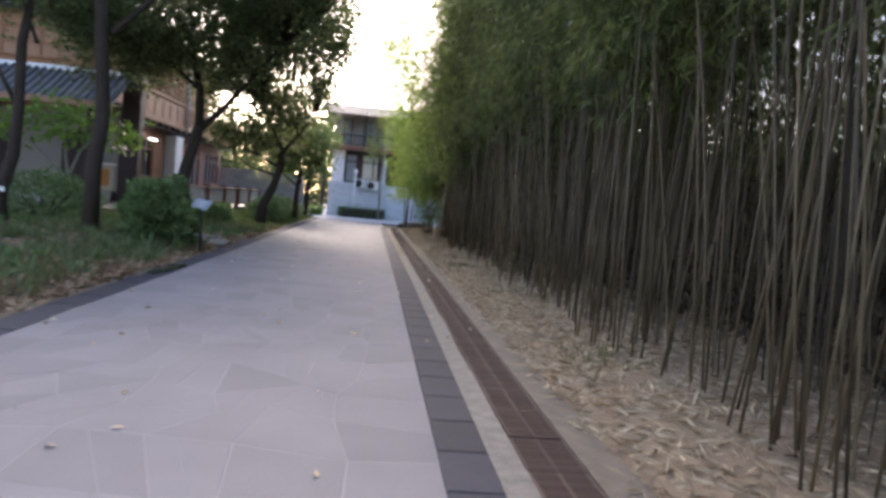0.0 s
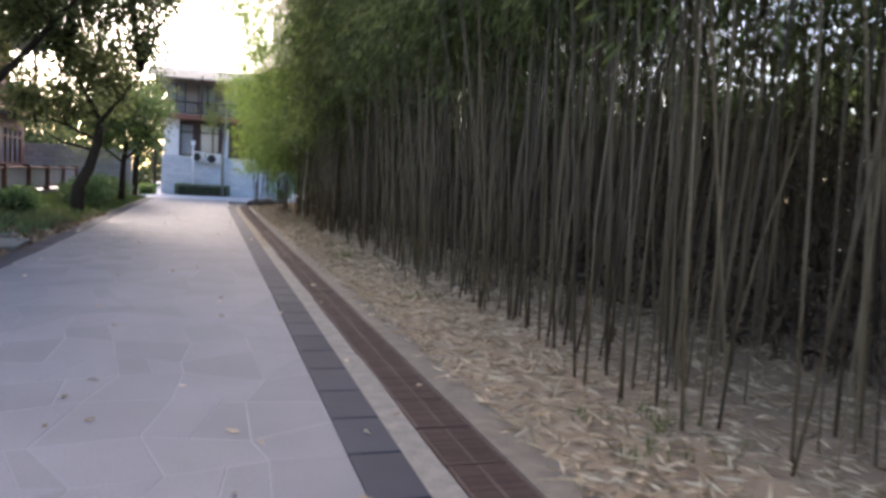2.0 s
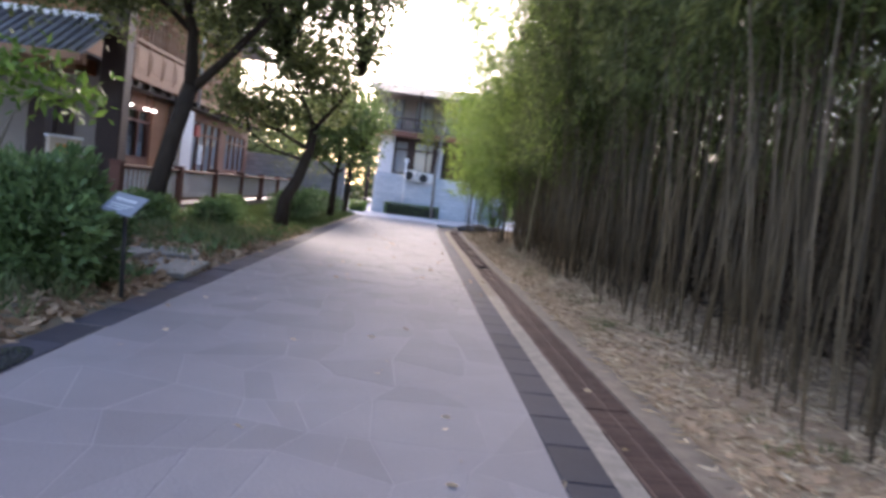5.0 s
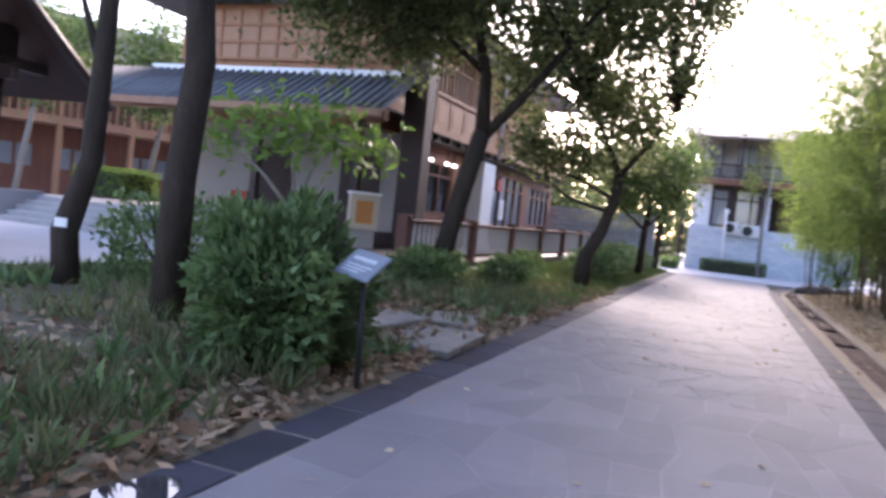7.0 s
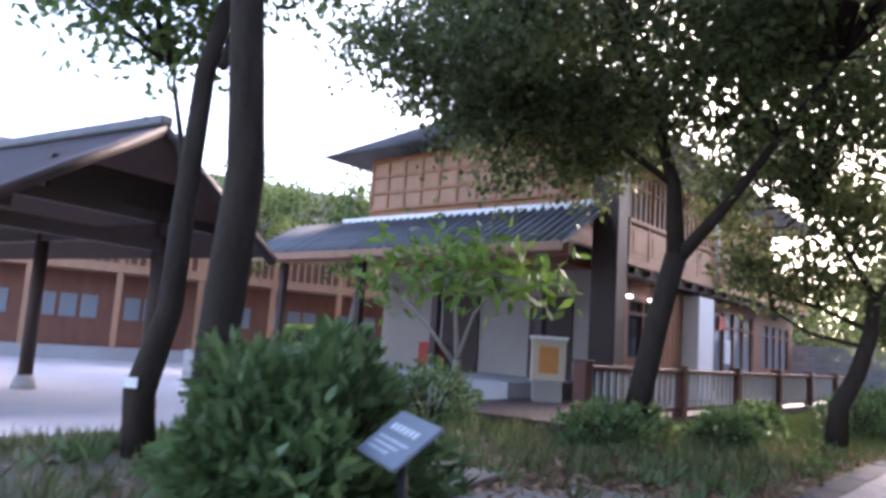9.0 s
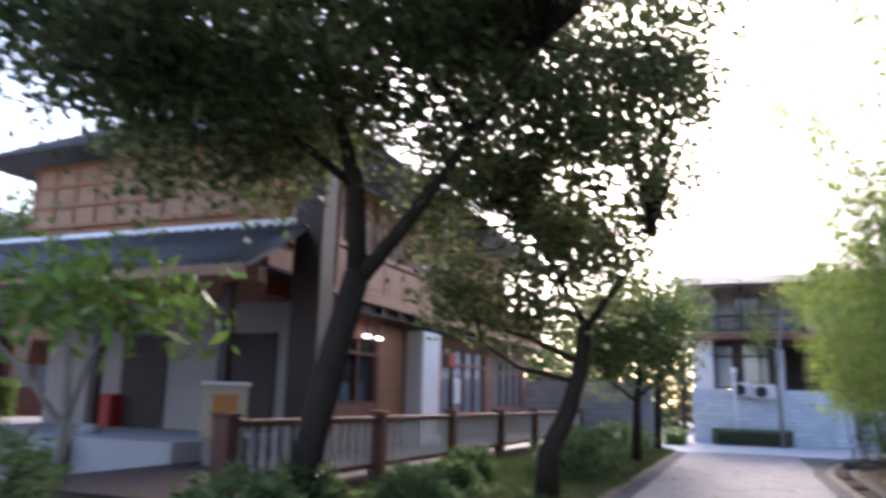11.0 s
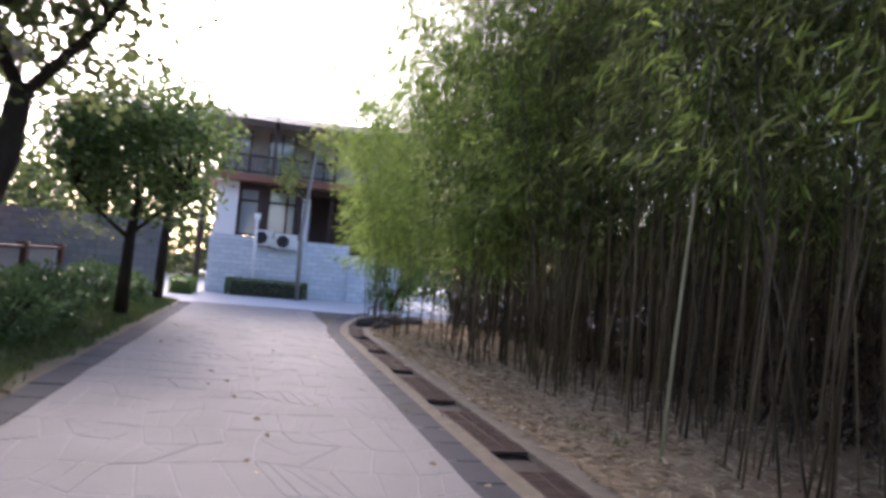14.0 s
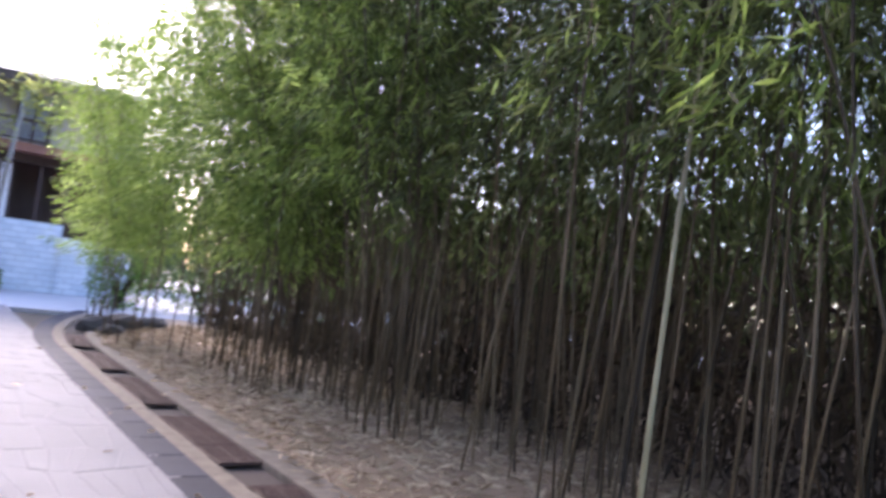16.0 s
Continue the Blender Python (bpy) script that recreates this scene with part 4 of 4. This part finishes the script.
make_tree("young_tree", "young green tree beside the lane's bend", [(-4.0, 36.4, 0.1), (-3.95, 36.2, 0.9), (-3.9, 36.0, 1.7), (-3.8, 35.9, 2.4)], [0.14, 0.12, 0.1, 0.08],
          [([(-3.9, 36.0, 1.7), (-3.4, 36.0, 2.2), (-3.0, 36.0, 2.7)], 0.05), ([(-3.9, 36.0, 1.6), (-4.5, 35.9, 2.1), (-5.0, 35.8, 2.6)], 0.05)],
          cloud(9, (-3.9, 36.0, 3.3), (1.7, 1.6, 1.3), 34, 0.55), M_LEAF2, seed=23)
make_tree("young_tree", "slim dark tree at the end of the planting bed", [(-4.05, 42.3, 0.0), (-4.0, 42.2, 1.6), (-3.9, 42.1, 3.4)], [0.15, 0.13, 0.1],
          [([(-3.9, 42.1, 3.2), (-3.4, 42.1, 4.2)], 0.06)], cloud(10, (-4.2, 42.2, 5.2), (1.6, 1.5, 1.8), 18, 0.65), M_LEAF, seed=24)
make_tree("straight_tree", "straight dark-barked tree in the planting bed", [(-5.85, 15.6, 0.1), (-5.87, 15.65, 1.5), (-5.75, 15.65, 2.6), (-5.85, 15.55, 4.2), (-5.95, 15.45, 6.0)], [0.17, 0.15, 0.14, 0.12, 0.09],
          [([(-5.65, 15.55, 4.2), (-5.05, 15.95, 5.0), (-4.45, 16.35, 5.8)], 0.07), ([(-5.65, 15.45, 5.2), (-6.45, 15.25, 6.0), (-7.25, 15.05, 6.6)], 0.07)],
          cloud(11, (-6.9, 15.2, 7.2), (2.2, 1.8, 1.4), 32, 0.7), M_LEAF2, seed=25)
make_tree("curved_tree", "curved slim tree with a small white tag", [(-7.9, 16.3, 0.02), (-7.95, 16.25, 0.8), (-7.75, 16.35, 1.6), (-7.7, 16.35, 2.6), (-7.75, 16.45, 4.0), (-7.65, 16.65, 5.2)], [0.16, 0.15, 0.12, 0.11, 0.1, 0.07],
          [([(-7.7, 16.35, 2.6), (-8.25, 16.55, 3.4), (-8.95, 16.75, 4.4)], 0.06), ([(-7.45, 16.45, 4.0), (-8.05, 16.95, 5.0)], 0.05)],
          cloud(12, (-8.5, 16.4, 6.0), (1.8, 1.7, 1.3), 26, 0.65), M_LEAF2, seed=26)
tag = part("tree_tag", boxed(-0.07, -0.006, -0.05, 0.07, 0.006, 0.05), M_WHITE)
tag.matrix_basis = pose(-7.85, 16.1, 0.9, 0, 0, 22)
tagged(tag, "small white number tag on the trunk", "tag")
make_tree("leafy_shrub", "pale-stemmed shrub with large bright green leaves", [(-9.2, 22.6, 0.1), (-9.15, 22.6, 0.7), (-9.1, 22.6, 1.2)], [0.09, 0.08, 0.07],
          [([(-9.1, 22.6, 1.1), (-9.7, 22.4, 1.8), (-10.4, 22.2, 2.4)], 0.05), ([(-9.1, 22.6, 1.2), (-8.8, 22.6, 2.0), (-8.3, 22.7, 2.6)], 0.05), ([(-9.1, 22.6, 1.2), (-9.3, 22.7, 2.2), (-9.4, 22.7, 2.9)], 0.05)],
          [(-10.5, 22.2, 2.55, 0.45), (-10.0, 22.3, 2.85, 0.45), (-9.4, 22.6, 3.05, 0.5), (-8.7, 22.7, 2.95, 0.45), (-8.2, 22.8, 2.7, 0.45), (-7.7, 22.8, 2.5, 0.35), (-9.0, 22.2, 2.6, 0.4)], M_LEAF3, (0.2, 0.07), 27, 80, M_BARKL, "shrub")
make_tree("slim_tree", "slim pale-trunked tree with yellow-green leaves", [(0.1, 48.9, 0), (0.05, 48.9, 2.5), (0.2, 48.9, 4.5), (0.35, 48.9, 6.0)], [0.09, 0.08, 0.07, 0.05],
          [([(0.15, 48.9, 3.6), (-0.4, 48.9, 4.3)], 0.03)], [(-0.6, 48.8, 4.3, 0.55), (-0.4, 48.9, 4.9, 0.5), (0.4, 48.9, 6.1, 0.7), (1.1, 48.9, 5.6, 0.6)], M_YLEAF, (0.12, 0.05), 28, 150, M_BARKL)
make_tree("bare_shrub", "sparse twiggy shrub before the stone wall", [(-6.6, 44.4, 0), (-6.55, 44.4, 0.4)], [0.05, 0.04],
          [([(-6.55, 44.4, 0.3), (-6.9 + 0.25 * k, 44.4, 1.2), (-7.8 + 0.55 * k, 44.3, 2.2)], 0.025) for k in range(5)], [(-7.6 + 0.5 * k, 44.3, 2.0, 0.35) for k in range(5)], M_YLEAF, (0.06, 0.03), 29, 40, M_BARKL, "shrub")
for k, (x, y) in enumerate(((-17.5, 34), (-22, 35), (-25, 32))):
    make_tree("courtyard_tree", "slim courtyard tree with a leaning pale trunk", [(x, y - 3, 0), (x + 0.4, y - 3, 2.2), (x + 0.8, y - 3, 4.0)], [0.12, 0.1, 0.08], [([(x + 0.8, y - 3, 3.8), (x + 1.4, y - 3, 5.0)], 0.05)],
              cloud(50 + k, (x + 0.9, y - 3, 6.0), (2.1, 2.0, 1.9), 28, 0.75), M_LEAF2, (0.12, 0.06), 60 + k, 150, M_BARKL)


def bush(x, y, z, rx, ry, h, n, material, label, leaf=(0.13, 0.05), seed=1):
    r = np.random.default_rng(seed)
    t = thing("bush", x, y, z, label, "bush")
    b = bmesh.new()
    for k in range(9):
        a = k * 0.7
        tube(b, [(0, 0, 0), (0.4 * rx * math.cos(a), 0.4 * ry * math.sin(a), h * 0.5), (0.75 * rx * math.cos(a), 0.75 * ry * math.sin(a), h * 0.85)], [0.03, 0.02, 0.006], 4)
    tagged(part("stem_cluster", b, M_BARK, t), kind="stuff")
    d = r.normal(size=(n, 3))
    d /= np.linalg.norm(d, axis=1, keepdims=True)
    lump = 1 + 0.24 * np.sin(d[:, 0] * 6 + seed) * np.cos(d[:, 1] * 5) + 0.1 * np.sin(d[:, 2] * 9)
    s = (r.uniform(0.15, 1, n) ** 0.35 * lump)[:, None]
    p = d * s * np.array([rx, ry, h * 0.56]) + np.array([0, 0, h * 0.5])
    p[:, 2] = np.maximum(p[:, 2], 0.03)
    leaves("leafage", p, d + r.normal(0, 0.6, (n, 3)) + np.array([0, 0, 0.35]), leaf[0], leaf[1], material, t, r)
    return t


bush(-4.4, 15.25, 0.05, 0.72, 0.7, 1.2, 9000, M_BUSH, "large glossy dark green bush by the lane", (0.125, 0.05), 31)
bush(-7.6, 17.6, 0.1, 0.95, 0.8, 1.15, 3800, M_BUSH, "dense dark green bush behind the trees", (0.09, 0.045), 32)
bush(-8.3, 21.0, 0.15, 0.7, 0.6, 0.95, 2200, M_BUSH, "small dark green bush before the porch", (0.09, 0.045), 33)
for k, (x, y, s) in enumerate(((-6.0, 22.0, 0.6), (-5.2, 24.4, 0.5), (-5.6, 26.8, 0.42), (-5.9, 28.6, 0.5), (-4.6, 31.0, 0.75), (-4.7, 33.0, 0.8), (-4.9, 38.5, 0.8), (-4.6, 40.5, 0.6), (-6.3, 23.6, 0.55))):
    bush(x, y, 0.12, s, s * 0.9, s * 1.05, 2200, M_BUSH, "low rounded dark green bush in the bed", (0.1, 0.045), 40 + k)

bush(3.3, 46.3, 0.0, 1.0, 0.9, 2.4, 3600, M_LEAF3, "tall bright green shrub at the yard's edge", (0.12, 0.05), 61)
bush(5.6, 46.0, 0.0, 1.6, 1.2, 2.6, 4200, M_LEAF2, "tall green shrub at the yard's edge", (0.12, 0.05), 62)
bush(8.6, 45.6, 0.0, 1.8, 1.3, 2.6, 4200, M_LEAF2, "tall green shrub at the yard's edge", (0.12, 0.05), 63)

b = bmesh.new()
b.faces.new([b.verts.new((0.17 * math.cos(a) * (1 + 0.2 * math.sin(3 * a)), 1.0 * math.sin(a) * (1 + 0.15 * math.cos(2 * a)), 0)) for a in np.linspace(0, math.tau, 28, endpoint=False)])
pud = part("puddle", b, M_PUDDLE)
pud.location = (-3.36, 12.1, 0.0135)
tagged(pud, "thin film of water shining on the kerb", "water", kind="structure")

# ---- sign, stone slab path ----
sg = thing("garden_sign", -3.6, 15.08, 0.0, "tilted grey metal information sign with pale lettering", "sign", rz=-18)
part("post", tube(bmesh.new(), [(0, 0.12, 0), (0, 0.08, 0.9)], [0.025, 0.025], 8), M_BLACK, sg)
pl = part("plate", boxed(-0.19, -0.15, -0.012, 0.19, 0.15, 0.012, 0.006), M_SIGN, sg, "grey plate")
pl.location, pl.rotation_euler = (0, 0.05, 0.98), (radians(38), radians(6), 0)
b = bmesh.new()
for k in range(6):
    box(b, -0.13 + k * 0.042, 0.03, 0.0125, -0.1 + k * 0.042, 0.07, 0.0145)
for k in range(3):
    box(b, -0.14, -0.03 - k * 0.035, 0.0125, 0.13 - 0.04 * k, -0.02 - k * 0.035, 0.0145)
part("lettering", b, M_INK, pl)
slabs = thing("slab_path", 0, 0, 0, "short path of pale stone slabs through the bed", "path", kind="structure")
for k, (x, y, w, d, a) in enumerate(((-3.95, 17.6, 0.45, 0.75, 4), (-4.8, 17.7, 0.42, 0.8, -5), (-5.7, 18.0, 0.42, 0.7, 8), (-4.4, 19.0, 0.5, 0.5, 12))):
    o = part("slab", boxed(-w, -d, -0.06, w, d, 0.03, 0.012), M_CONC, slabs)
    o.matrix_basis = pose(x, y, bed_z(x, y) + 0.025, 0, 0, a)

# ---- grass and fallen leaves in the bed ----
def tufts(name, n, xr, yr, size, width, material, label, seed, keep=lambda x, y: True, lean=0.5):
    r = np.random.default_rng(seed)
    cs, hs = [], []
    for _ in range(n):
        x, y = r.uniform(*xr), r.uniform(*yr)
        if not keep(x, y):
            continue
        z = bed_z(x, y)
        for _ in range(9):
            cs.append((x + r.normal(0, 0.05), y + r.normal(0, 0.05), z))
            hs.append((r.normal(0, lean), r.normal(0, lean), 1.0))
    tagged(leaves(name, cs, hs, size, width, material, None, r), label, "grass", kind="stuff")


clear = lambda x, y: not (-6.2 < x < -3.5 and 16.8 < y < 18.6)
tufts("ground_plants", 900, (-9.5, -3.8), (7, 28), 0.24, 0.05, M_BUSH, "low broad-leaved green plants in the bed", 74, lambda x, y: clear(x, y) and noise.noise((x * 0.8, y * 0.8, 9)) > 0.0, 0.8)
tufts("grass", 2300, (-9.5, -3.75), (6, 24), 0.26, 0.018, M_GRASS, "long unkempt green grass in the planting bed", 71, lambda x, y: clear(x, y) and noise.noise((x * 0.6, y * 0.6, 5)) > -0.25)
tufts("lawn", 5200, (-6.5, -3.6), (23, 43), 0.12, 0.014, M_LAWN, "short bright lawn strip along the lane", 72, clear)
tufts("grove_grass", 260, (1.7, 2.6), (3, 30), 0.14, 0.012, M_GRASS, "sparse grass at the bamboo's foot", 73, lambda x, y: noise.noise((y * 0.5, 2, 1)) > 0.1)
n = 15000
r9 = np.random.default_rng(81)
lx, ly = -3.55 - np.abs(r9.normal(0, 1.5, n)), r9.uniform(5, 28, n)
lz = np.array([bed_z(a, c) for a, c in zip(lx, ly)]) + r9.uniform(0.005, 0.04, n)
lh = r9.normal(size=(n, 3))
lh[:, 2] *= 0.3
tagged(leaves("fallen_leaves", np.stack([lx, ly, lz], 1), lh, 0.13, 0.06, M_DRY, None, r9), "brown fallen leaves along the kerb", "leaf litter", kind="stuff")
n = 150
lh = r9.normal(size=(n, 3))
lh[:, 2] *= 0.1
tagged(leaves("lane_leaves", np.stack([r9.uniform(-3.1, 1.4, n), r9.uniform(3, 36, n), np.full(n, 0.012)], 1), lh, 0.08, 0.035, M_STRAW, None, r9), "a few dry leaves lying on the lane", "leaf litter", kind="stuff")
